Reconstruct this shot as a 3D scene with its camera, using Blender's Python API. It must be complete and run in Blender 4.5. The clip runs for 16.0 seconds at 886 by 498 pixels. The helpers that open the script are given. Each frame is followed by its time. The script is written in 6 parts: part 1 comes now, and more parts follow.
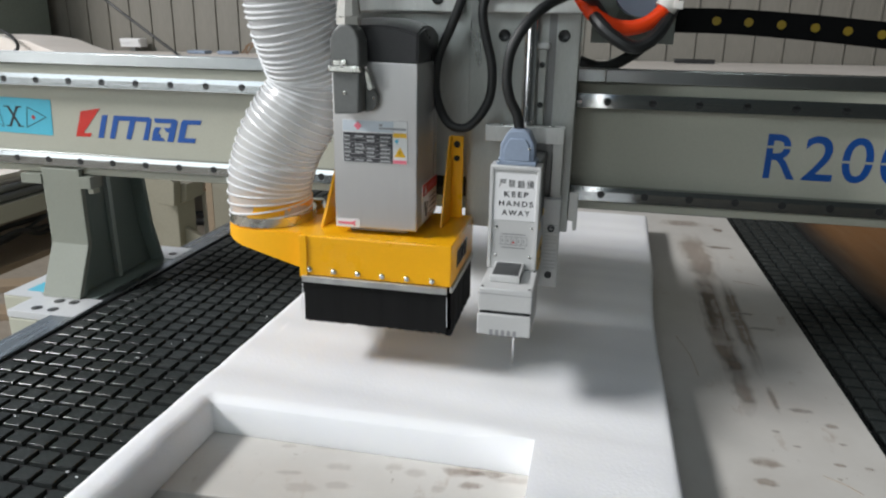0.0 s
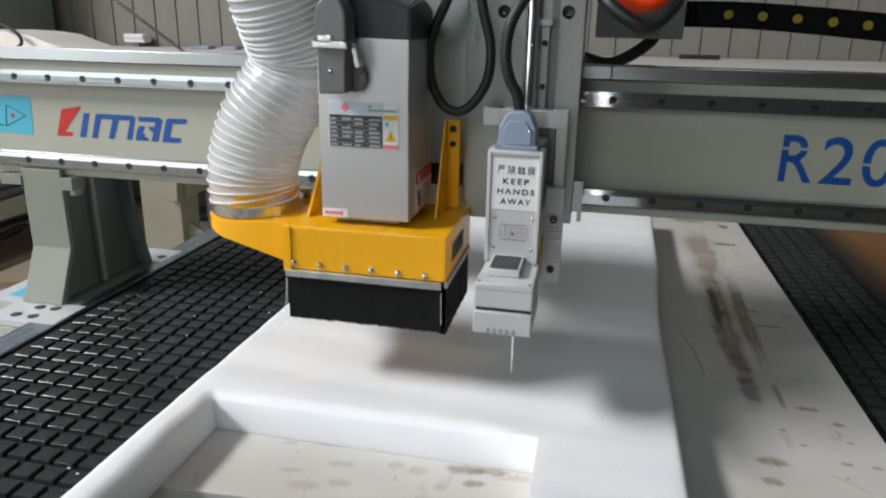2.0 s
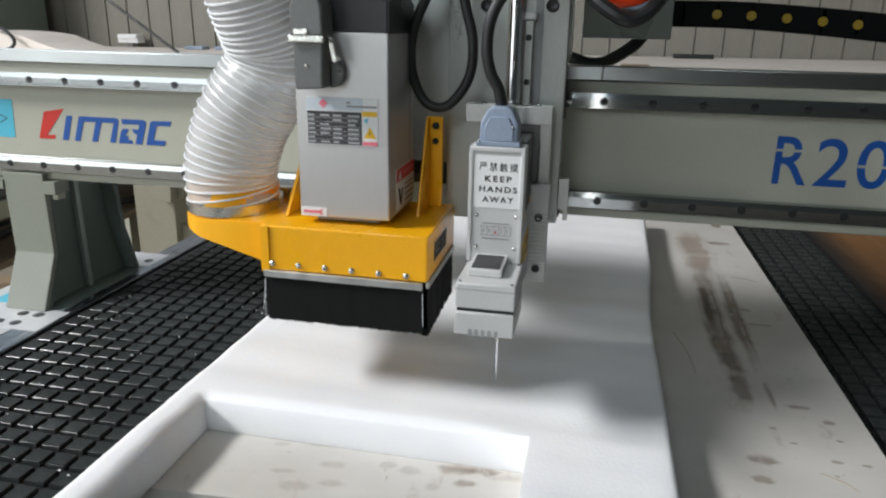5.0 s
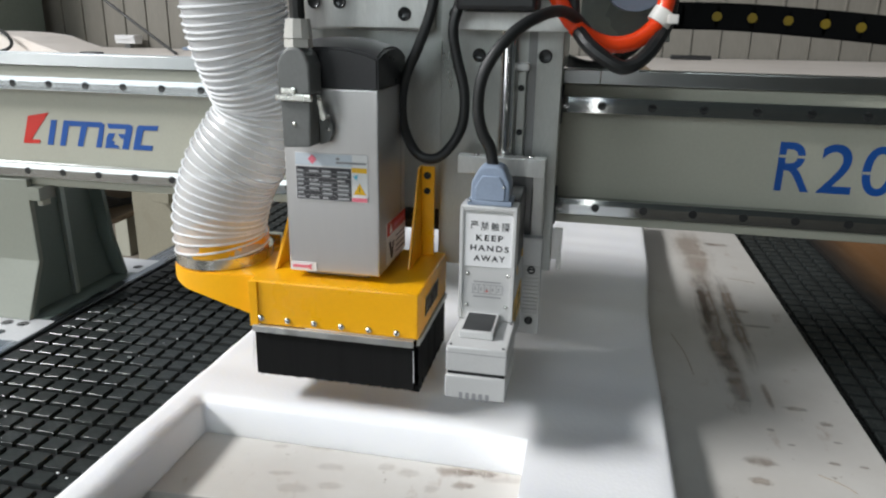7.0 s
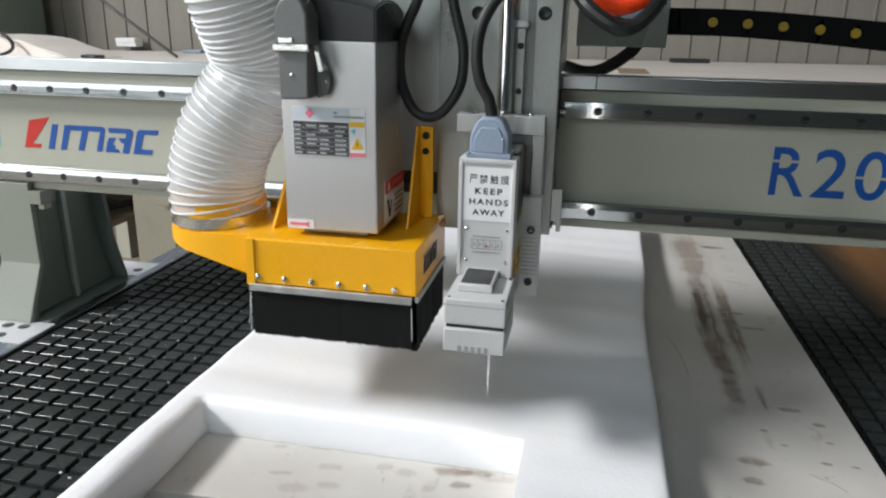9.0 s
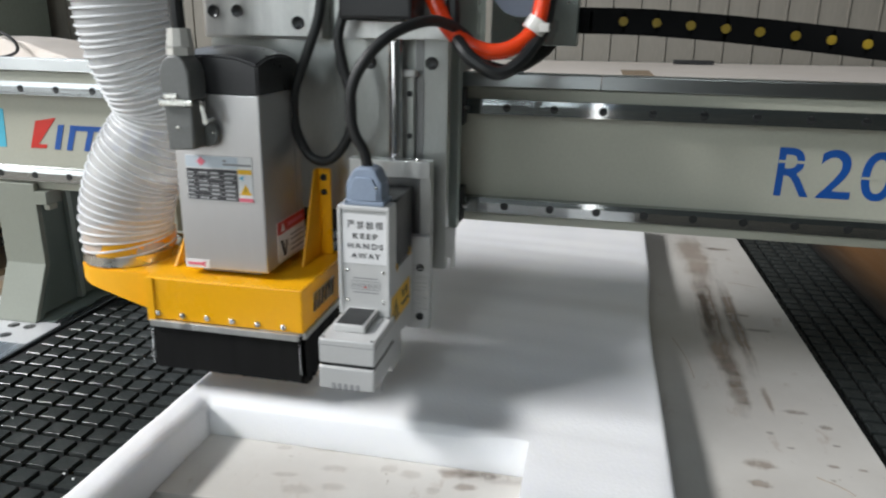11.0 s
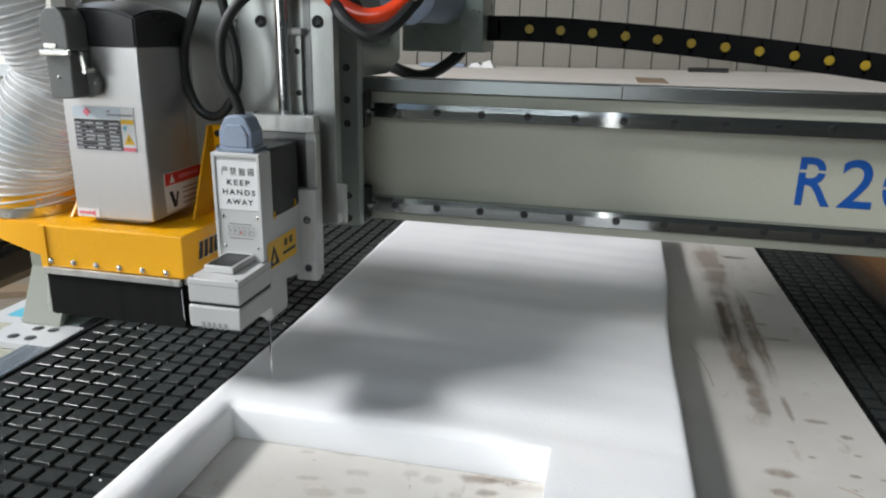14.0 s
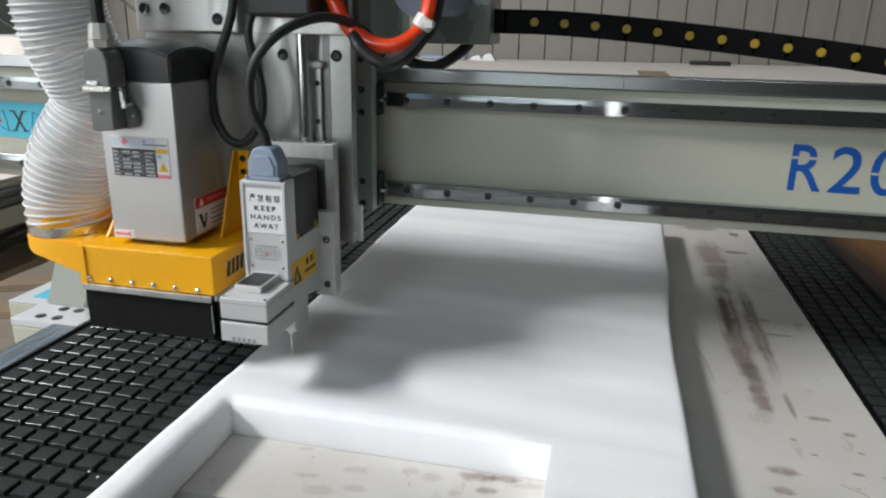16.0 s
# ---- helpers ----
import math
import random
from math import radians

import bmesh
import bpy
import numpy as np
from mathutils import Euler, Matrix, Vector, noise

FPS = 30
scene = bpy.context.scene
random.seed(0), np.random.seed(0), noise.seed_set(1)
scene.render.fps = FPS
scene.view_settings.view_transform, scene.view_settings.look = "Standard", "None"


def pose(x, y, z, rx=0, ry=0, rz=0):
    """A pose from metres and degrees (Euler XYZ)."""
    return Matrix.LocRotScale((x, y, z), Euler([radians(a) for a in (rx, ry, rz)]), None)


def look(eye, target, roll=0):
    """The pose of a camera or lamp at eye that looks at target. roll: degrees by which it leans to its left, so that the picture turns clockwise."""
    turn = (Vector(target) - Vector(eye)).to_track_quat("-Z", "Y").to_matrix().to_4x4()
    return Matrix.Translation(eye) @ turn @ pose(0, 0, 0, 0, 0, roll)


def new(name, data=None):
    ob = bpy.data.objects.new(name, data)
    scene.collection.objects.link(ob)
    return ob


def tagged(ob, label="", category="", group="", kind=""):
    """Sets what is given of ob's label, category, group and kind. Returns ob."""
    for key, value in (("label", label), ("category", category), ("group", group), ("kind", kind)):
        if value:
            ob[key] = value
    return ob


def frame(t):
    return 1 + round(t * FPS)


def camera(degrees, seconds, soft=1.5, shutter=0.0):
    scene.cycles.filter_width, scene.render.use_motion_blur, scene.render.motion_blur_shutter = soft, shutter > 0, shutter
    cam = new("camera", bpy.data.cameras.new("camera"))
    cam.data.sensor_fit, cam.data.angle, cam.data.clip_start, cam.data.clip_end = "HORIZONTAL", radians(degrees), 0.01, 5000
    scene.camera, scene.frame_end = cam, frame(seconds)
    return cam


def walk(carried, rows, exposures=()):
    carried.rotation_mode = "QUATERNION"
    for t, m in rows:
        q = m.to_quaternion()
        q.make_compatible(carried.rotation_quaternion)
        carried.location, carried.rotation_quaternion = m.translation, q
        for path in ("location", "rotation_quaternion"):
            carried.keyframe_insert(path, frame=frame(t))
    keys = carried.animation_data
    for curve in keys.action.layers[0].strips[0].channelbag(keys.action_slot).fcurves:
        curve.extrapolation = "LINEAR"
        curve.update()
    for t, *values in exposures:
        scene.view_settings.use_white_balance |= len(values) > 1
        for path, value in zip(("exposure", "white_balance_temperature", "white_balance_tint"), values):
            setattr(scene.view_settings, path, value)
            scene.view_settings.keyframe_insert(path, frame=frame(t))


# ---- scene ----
cam = camera(63.93, 16.0, soft=2.2, shutter=0.6)
walk(cam, [
    (0, pose(0.8985, -1.0100, 0.4534, 72.533, -1.046, 12.014)),
    (0.5, pose(0.8967, -1.0099, 0.4512, 72.532, -1.091, 11.955)),
    (1, pose(0.8967, -1.0071, 0.4497, 72.313, -1.101, 12.147)),
    (1.5, pose(0.8960, -1.0043, 0.4493, 72.259, -1.112, 12.202)),
    (2, pose(0.8974, -1.0034, 0.4511, 72.217, -1.068, 12.324)),
    (2.5, pose(0.8977, -1.0022, 0.4510, 72.162, -1.080, 12.099)),
    (3, pose(0.8994, -1.0006, 0.4516, 72.227, -1.002, 12.130)),
    (3.5, pose(0.8987, -1.0003, 0.4505, 72.275, -0.987, 11.991)),
    (4, pose(0.8999, -1.0011, 0.4507, 72.222, -0.975, 11.955)),
    (6.5, pose(0.9043, -1.0040, 0.4535, 72.204, -1.002, 11.877)),
    (7, pose(0.9020, -1.0034, 0.4537, 72.267, -1.009, 11.766)),
    (7.5, pose(0.9030, -1.0046, 0.4544, 72.396, -1.013, 11.862)),
    (8, pose(0.9042, -1.0068, 0.4581, 72.484, -0.952, 11.879)),
    (8.5, pose(0.9069, -1.0099, 0.4575, 72.574, -0.968, 11.840)),
    (9, pose(0.9067, -1.0133, 0.4581, 72.443, -1.026, 11.774)),
    (11.5, pose(0.9032, -1.0111, 0.4560, 72.741, -1.004, 12.246)),
    (12, pose(0.9015, -1.0143, 0.4564, 72.948, -1.025, 12.505)),
    (12.5, pose(0.9010, -1.0179, 0.4587, 73.115, -1.033, 12.622)),
    (13, pose(0.9003, -1.0188, 0.4590, 73.130, -0.986, 12.634)),
    (13.5, pose(0.8985, -1.0200, 0.4596, 72.966, -0.946, 12.747)),
    (14, pose(0.8942, -1.0215, 0.4596, 73.074, -1.072, 12.996)),
    (14.5, pose(0.8941, -1.0213, 0.4606, 73.049, -1.108, 13.039)),
    (15, pose(0.8931, -1.0179, 0.4606, 72.678, -1.158, 12.989)),
    (15.5, pose(0.8913, -1.0151, 0.4590, 72.525, -1.186, 13.050)),
    (16, pose(0.8930, -1.0132, 0.4596, 72.531, -1.134, 13.069)),
], exposures=[(0, -0.52), (4.2, -0.46), (9.0, -0.32), (12.0, -0.35), (14.5, -0.33), (16, -0.42)])

# ---------------------------------------------------------------- light
world = bpy.data.worlds.new("world")
scene.world = world
world.use_nodes = True
wn = world.node_tree
sky = wn.nodes.new("ShaderNodeTexSky")
sky.sky_type = 'NISHITA'
sky.sun_disc = False
sky.sun_elevation = radians(40)
sky.sun_rotation = radians(270)
wn.links.new(sky.outputs[0], wn.nodes["Background"].inputs[0])
wn.nodes["Background"].inputs[1].default_value = 0.1


def area_lamp(name, at, target, w, h, power, colour=(1, 1, 1)):
    data = bpy.data.lights.new(name, 'AREA')
    data.shape, data.size, data.size_y, data.energy, data.color = 'RECTANGLE', w, h, power, colour
    ob = new(name, data)
    ob.matrix_world = look(at, target)
    return ob


area_lamp("high_window_light", (-4.68, -2.45, 4.70), (0.90, -0.12, 0.05), 2.6, 0.85, 820, (0.97, 0.975, 0.99))
area_lamp("west_door_light", (-5.5, -2.6, 1.3), (0, -2.6, 1.3), 5.0, 4.0, 25, (0.93, 0.97, 1.0))
area_lamp("south_window_band_light", (-3.6, -5.75, 0.9), (-3.6, 0, 0.9), 4.4, 2.0, 95, (0.90, 0.955, 1.0))
# Unseen strip behind the camera, added for the bright spots on the rails.
area_lamp("rear_strip_light", (0.94, -5.75, 1.1), (0.94, 0, 1.1), 0.05, 3.6, 4.5, (1.0, 1.0, 1.0))
# Overhead fill, added; no skylight is known here.
area_lamp("overhead_fill_light", (0.3, -2.7, 7.35), (0.3, -2.7, 0), 5.0, 3.6, 25, (0.95, 0.98, 1.0))
# Fill added for a sheen on the bed; no north window is known.
area_lamp("north_fill_light", (-3.7, 3.93, 3.15), (-3.3, 0.0, 2.2), 3.0, 1.9, 34, (0.88, 0.945, 1.0))
# Frontal fill added to brighten the beam face; no window known there.
area_lamp("south_fill_light", (0.02, -5.75, 2.75), (0.10, 0.0, 2.0), 1.4, 1.5, 74, (0.87, 0.97, 0.99))


# ---------------------------------------------------------------- materials
def node_mat(name):
    m = bpy.data.materials.new(name)
    m.use_nodes = True
    nt = m.node_tree
    return m, nt, nt.nodes["Principled BSDF"]


def rgba(c):
    return (c[0], c[1], c[2], 1.0)


def surface(name, colour, rough=0.5, metal=0.0, vary=0.12, scale=30.0, fine=400.0, bump=0.05, stretch=(1, 1, 1),
            dirt=None, dirt_amount=0.0, dirt_scale=6.0, coat=0.0, rough_vary=0.12):
    """Base colour with two scales of variation, roughness variation, bump, and optional dirt patches."""
    m, nt, b = node_mat(name)
    N, L = nt.nodes, nt.links
    co = N.new("ShaderNodeTexCoord")
    mp = N.new("ShaderNodeMapping")
    mp.inputs["Scale"].default_value = stretch
    L.new(co.outputs["Object"], mp.inputs[0])
    n1 = N.new("ShaderNodeTexNoise")
    n1.inputs["Scale"].default_value, n1.inputs["Detail"].default_value = scale, 5
    n2 = N.new("ShaderNodeTexNoise")
    n2.inputs["Scale"].default_value, n2.inputs["Detail"].default_value = fine, 3
    L.new(mp.outputs[0], n1.inputs[0])
    L.new(mp.outputs[0], n2.inputs[0])
    mix = N.new("ShaderNodeMath")
    mix.operation = 'ADD'
    L.new(n1.outputs[0], mix.inputs[0])
    L.new(n2.outputs[0], mix.inputs[1])
    ramp = N.new("ShaderNodeMapRange")
    ramp.inputs[1].default_value, ramp.inputs[2].default_value = 0.6, 1.4
    ramp.inputs[3].default_value, ramp.inputs[4].default_value = 1 - vary, 1 + vary
    L.new(mix.outputs[0], ramp.inputs[0])
    cm = N.new("ShaderNodeMix")
    cm.data_type, cm.blend_type = 'RGBA', 'MULTIPLY'
    cm.inputs[0].default_value = 1.0
    cm.inputs[6].default_value = rgba(colour)
    L.new(ramp.outputs[0], cm.inputs[7])
    out = cm.outputs[2]
    if dirt is not None:
        n3 = N.new("ShaderNodeTexNoise")
        n3.inputs["Scale"].default_value, n3.inputs["Detail"].default_value, n3.inputs["Roughness"].default_value = dirt_scale, 8, 0.7
        L.new(co.outputs["Object"], n3.inputs[0])
        r3 = N.new("ShaderNodeMapRange")
        r3.inputs[1].default_value, r3.inputs[2].default_value = 0.55, 0.75
        r3.inputs[3].default_value, r3.inputs[4].default_value = 0.0, dirt_amount
        L.new(n3.outputs[0], r3.inputs[0])
        dm = N.new("ShaderNodeMix")
        dm.data_type = 'RGBA'
        L.new(r3.outputs[0], dm.inputs[0])
        L.new(out, dm.inputs[6])
        dm.inputs[7].default_value = rgba(dirt)
        out = dm.outputs[2]
    L.new(out, b.inputs["Base Color"])
    rr = N.new("ShaderNodeMapRange")
    rr.inputs[1].default_value, rr.inputs[2].default_value = 0.3, 0.7
    rr.inputs[3].default_value, rr.inputs[4].default_value = max(0.03, rough - rough_vary), min(1, rough + rough_vary)
    L.new(n1.outputs[0], rr.inputs[0])
    L.new(rr.outputs[0], b.inputs["Roughness"])
    b.inputs["Metallic"].default_value = metal
    b.inputs["Coat Weight"].default_value = coat
    b.inputs["Coat Roughness"].default_value = 0.12
    if bump:
        bp = N.new("ShaderNodeBump")
        bp.inputs["Strength"].default_value, bp.inputs["Distance"].default_value = bump, 0.002
        L.new(mix.outputs[0], bp.inputs["Height"])
        L.new(bp.outputs[0], b.inputs["Normal"])
    return m


M_BEIGE = surface("beige_machine_paint", (0.475, 0.472, 0.390), 0.42, vary=0.05, scale=5, fine=260, bump=0.03, dirt=(0.36, 0.33, 0.26), dirt_amount=0.18, dirt_scale=7)
# Green paint, darkened further for the shade on web and rear foot.
M_LEG_SHADED = surface("shaded_green_leg_paint", (0.17, 0.21, 0.19), 0.4, vary=0.08, scale=7, fine=300, bump=0.04, dirt=(0.12, 0.13, 0.12), dirt_amount=0.3)
# The beam's beige, made darker because the leg catches less light.
M_LEGPLATE_SHADED = surface("shaded_beige_leg_paint", (0.275, 0.29, 0.245), 0.42, vary=0.05, scale=5, fine=260, bump=0.03, dirt=(0.26, 0.25, 0.2), dirt_amount=0.2, dirt_scale=7)
# Beige paint turned brown and dark to carry the frame's shade.
M_SHADEDBEIGE = surface("shaded_brownish_beige_paint", (0.27, 0.25, 0.19), 0.5, vary=0.1, scale=4, fine=120, bump=0.05, dirt=(0.16, 0.13, 0.09), dirt_amount=0.5, dirt_scale=5)
M_FOOT = surface("bright_milled_steel", (0.66, 0.67, 0.68), 0.45, metal=0.25, vary=0.06, scale=14, fine=200, bump=0.03)
M_GREEN = surface("grey_green_machine_paint", (0.40, 0.455, 0.42), 0.34, metal=0.25, vary=0.08, scale=7, fine=300, bump=0.04, dirt=(0.18, 0.2, 0.18), dirt_amount=0.3)
M_RAIL = surface("ground_rail_steel", (0.44, 0.46, 0.46), 0.10, metal=1.0, vary=0.08, scale=8, fine=90, bump=0.004, stretch=(1, 40, 40), rough_vary=0.02)
M_RACK = surface("dull_steel_bar", (0.40, 0.42, 0.42), 0.34, metal=1.0, vary=0.05, scale=4, fine=60, bump=0.002, stretch=(1, 1, 1), rough_vary=0.04)


def ground_along_x(m, amount):
    """Grinding marks along the bar draw its highlights out across it."""
    tg = m.node_tree.nodes.new("ShaderNodeTangent")
    tg.direction_type, tg.axis = 'RADIAL', 'X'
    bs = m.node_tree.nodes["Principled BSDF"]
    bs.inputs["Anisotropic"].default_value = amount
    m.node_tree.links.new(tg.outputs[0], bs.inputs["Tangent"])


ground_along_x(M_RAIL, 1.0)
ground_along_x(M_RACK, 0.9)
M_ALU = surface("machined_aluminium", (0.62, 0.62, 0.6), 0.42, metal=0.9, vary=0.12, scale=9, fine=120, bump=0.04, stretch=(14, 14, 1.5), dirt=(0.3, 0.28, 0.24), dirt_amount=0.25, dirt_scale=9)
M_SLIDE = surface("plain_ground_aluminium_plate", (0.47, 0.485, 0.465), 0.36, metal=0.92, vary=0.08, scale=5, fine=110, bump=0.0, stretch=(6, 6, 1.2), rough_vary=0.10)
M_ALU_DARK = surface("dark_anodised_aluminium", (0.22, 0.22, 0.22), 0.38, metal=0.9, vary=0.12, scale=9, fine=120, bump=0.04, stretch=(12, 12, 2))
M_SIDE = surface("brushed_edge_aluminium", (0.19, 0.21, 0.23), 0.30, metal=0.95, vary=0.12, scale=12, fine=200, bump=0.02, stretch=(10, 1, 10))
M_SPINDLE = surface("brushed_stainless_steel", (0.62, 0.61, 0.605), 0.40, metal=0.85, vary=0.025, scale=10, fine=160, bump=0.008, stretch=(20, 20, 2), rough_vary=0.02)
M_CHROME = surface("polished_steel", (0.75, 0.75, 0.76), 0.12, metal=1.0, vary=0.05, scale=20, fine=200, bump=0.01, rough_vary=0.04)
M_ZINC = surface("zinc_plated_steel", (0.66, 0.66, 0.62), 0.25, metal=1.0, vary=0.12, scale=40, fine=300, bump=0.03)
M_BLACK = surface("black_plastic", (0.018, 0.018, 0.019), 0.42, vary=0.2, scale=25, fine=400, bump=0.06)
M_CAP = surface("black_painted_steel", (0.022, 0.022, 0.024), 0.33, vary=0.2, scale=18, fine=350, bump=0.05)
M_BOLT = surface("black_oxide_steel", (0.045, 0.047, 0.048), 0.3, metal=0.5, vary=0.2, scale=60, fine=500, bump=0.05)
M_CHAIN = surface("matt_black_nylon", (0.005, 0.005, 0.0055), 0.6, vary=0.25, scale=30, fine=300, bump=0.05)
M_CHAIN.node_tree.nodes["Principled BSDF"].inputs["Specular IOR Level"].default_value = 0.12
M_RUBBER = surface("black_cable_rubber", (0.017, 0.018, 0.018), 0.45, vary=0.2, scale=30, fine=300, bump=0.05)
M_BED = surface("black_phenolic_bed", (0.032, 0.0365, 0.0355), 0.26, vary=0.25, scale=25, fine=220, bump=0.02, dirt=(0.012, 0.012, 0.011), dirt_amount=0.3, dirt_scale=14, rough_vary=0.05)
M_BED.node_tree.nodes["Principled BSDF"].inputs["Specular IOR Level"].default_value = 0.025
M_BED_EDGE = surface("polished_black_bed_edge", (0.012, 0.012, 0.013), 0.10, vary=0.4, scale=60, fine=420, bump=0.12, rough_vary=0.07)
M_BED_EDGE.node_tree.nodes["Principled BSDF"].inputs["Specular IOR Level"].default_value = 0.28
M_GROOVE = surface("bed_groove_black", (0.006, 0.006, 0.007), 0.6, vary=0.2, scale=30, fine=220, bump=0.05)
M_YELLOW = surface("yellow_enamel_paint", (0.92, 0.44, 0.004), 0.34, vary=0.04, scale=9, fine=250, bump=0.03, dirt=(0.7, 0.31, 0.005), dirt_amount=0.2, dirt_scale=10, coat=0.1)
M_BRUSH = surface("black_brush_bristle", (0.006, 0.006, 0.006), 0.75, vary=0.3, scale=60, fine=700, bump=0.03, stretch=(1, 1, 0.03))
M_BRUSH.node_tree.nodes["Principled BSDF"].inputs["Specular IOR Level"].default_value = 0.2
M_GREYCONN = surface("grey_cast_connector", (0.15, 0.155, 0.15), 0.4, vary=0.12, scale=20, fine=350, bump=0.06)
M_GLAND = surface("light_grey_nylon", (0.55, 0.54, 0.5), 0.4, vary=0.07, scale=20, fine=300, bump=0.03)
M_KNIFE = surface("silver_grey_powder_coat", (0.60, 0.60, 0.59), 0.4, metal=0.15, vary=0.05, scale=12, fine=600, bump=0.06)
M_BLUECONN = surface("blue_grey_plastic", (0.27, 0.33, 0.43), 0.42, vary=0.08, scale=20, fine=350, bump=0.04)
M_WHITE = surface("white_sticker", (0.80, 0.80, 0.80), 0.4, vary=0.03, scale=20, fine=200, bump=0.01)
M_INK = surface("black_ink", (0.02, 0.02, 0.022), 0.5, vary=0.1, scale=50, fine=200, bump=0.0)
M_GREYINK = surface("grey_ink", (0.28, 0.28, 0.29), 0.5, vary=0.1, scale=50, fine=200, bump=0.0)
M_BLUE = surface("blue_lettering", (0.008, 0.085, 0.36), 0.4, vary=0.08, scale=30, fine=200, bump=0.02)
M_RED = surface("red_lettering", (0.62, 0.03, 0.02), 0.4, vary=0.08, scale=30, fine=200, bump=0.02)
M_PINK = surface("faded_red_print", (0.75, 0.18, 0.24), 0.45, vary=0.06, scale=30, fine=200, bump=0.0)
M_CYAN = surface("cyan_sticker", (0.09, 0.50, 0.66), 0.4, vary=0.05, scale=20, fine=200, bump=0.01)
M_WARN = surface("yellow_sticker", (0.85, 0.50, 0.02), 0.4, vary=0.04, scale=20, fine=200, bump=0.01)
M_ORANGE = surface("orange_red_air_hose", (0.92, 0.065, 0.010), 0.25, vary=0.06, scale=20, fine=200, bump=0.03, coat=0.2)
M_TIE = surface("white_cable_tie", (0.7, 0.68, 0.64), 0.4, vary=0.05, scale=30, fine=200, bump=0.02)
M_CHAINDOT = surface("yellow_chain_plug", (0.42, 0.28, 0.022), 0.4, vary=0.08, scale=60, fine=300, bump=0.02)
M_PLATE = surface("dark_data_plate", (0.05, 0.05, 0.055), 0.35, vary=0.1, scale=30, fine=200, bump=0.0)
M_SILVERPRINT = surface("silver_print", (0.48, 0.49, 0.50), 0.35, metal=0.3, vary=0.06, scale=30, fine=200, bump=0.0)
M_WALL = surface("white_wall_cladding", (0.225, 0.210, 0.180), 0.4, vary=0.10, scale=2.5, fine=30, bump=0.05, stretch=(3, 3, 0.5), dirt=(0.16, 0.13, 0.10), dirt_amount=0.35, dirt_scale=3.5)
M_DARKGREEN = surface("dark_green_panel", (0.15, 0.18, 0.155), 0.5, vary=0.12, scale=3, fine=60, bump=0.05)
M_CONCRETE = surface("worn_concrete_floor", (0.27, 0.235, 0.19), 0.7, vary=0.2, scale=2.5, fine=50, bump=0.15, dirt=(0.14, 0.11, 0.08), dirt_amount=0.6, dirt_scale=1.3)
M_PALE = surface("pale_pinkish_sheet", (0.78, 0.72, 0.66), 0.55, vary=0.05, scale=2, fine=40, bump=0.03, dirt=(0.55, 0.45, 0.36), dirt_amount=0.4, dirt_scale=2.5)
M_TIMBER = surface("brown_timber", (0.30, 0.225, 0.15), 0.6, vary=0.2, scale=6, fine=60, bump=0.1, stretch=(1, 8, 8))
M_PLY = surface("orange_brown_plywood", (0.19, 0.088, 0.027), 0.55, vary=0.1, scale=4, fine=60, bump=0.05, stretch=(6, 1, 1))


def dark_edge(m, x_edge, reach):
    """Fades a sheet unevenly to black along one edge (x in the sheet's own space)."""
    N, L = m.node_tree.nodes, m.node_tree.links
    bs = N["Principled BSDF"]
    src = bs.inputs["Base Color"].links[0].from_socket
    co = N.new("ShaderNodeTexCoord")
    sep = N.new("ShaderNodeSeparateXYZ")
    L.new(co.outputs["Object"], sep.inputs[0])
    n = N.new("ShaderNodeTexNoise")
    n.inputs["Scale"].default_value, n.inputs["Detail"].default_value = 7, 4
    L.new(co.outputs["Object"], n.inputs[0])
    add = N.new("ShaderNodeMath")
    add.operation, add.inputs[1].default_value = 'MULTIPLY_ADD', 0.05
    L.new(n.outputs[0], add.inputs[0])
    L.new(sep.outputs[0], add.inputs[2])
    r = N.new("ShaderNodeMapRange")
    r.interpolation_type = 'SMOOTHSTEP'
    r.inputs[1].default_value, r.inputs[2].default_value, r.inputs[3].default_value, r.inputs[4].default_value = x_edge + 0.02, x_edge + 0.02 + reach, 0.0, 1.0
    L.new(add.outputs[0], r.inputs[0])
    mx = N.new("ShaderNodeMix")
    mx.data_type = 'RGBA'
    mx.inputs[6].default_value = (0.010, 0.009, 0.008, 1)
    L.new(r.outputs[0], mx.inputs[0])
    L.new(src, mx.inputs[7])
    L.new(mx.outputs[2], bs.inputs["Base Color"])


M_PLYSHEET = surface("dark_edged_plywood", (0.19, 0.088, 0.027), 0.55, vary=0.1, scale=4, fine=60, bump=0.05, stretch=(6, 1, 1))
dark_edge(M_PLYSHEET, -0.14, 0.09)
# Unseen side walls and roof, coloured dark to cut bounced light.
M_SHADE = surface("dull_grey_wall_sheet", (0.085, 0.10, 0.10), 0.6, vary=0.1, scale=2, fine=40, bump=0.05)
M_ROOF = surface("grey_roof_sheet", (0.11, 0.11, 0.115), 0.55, vary=0.08, scale=2, fine=40, bump=0.05)


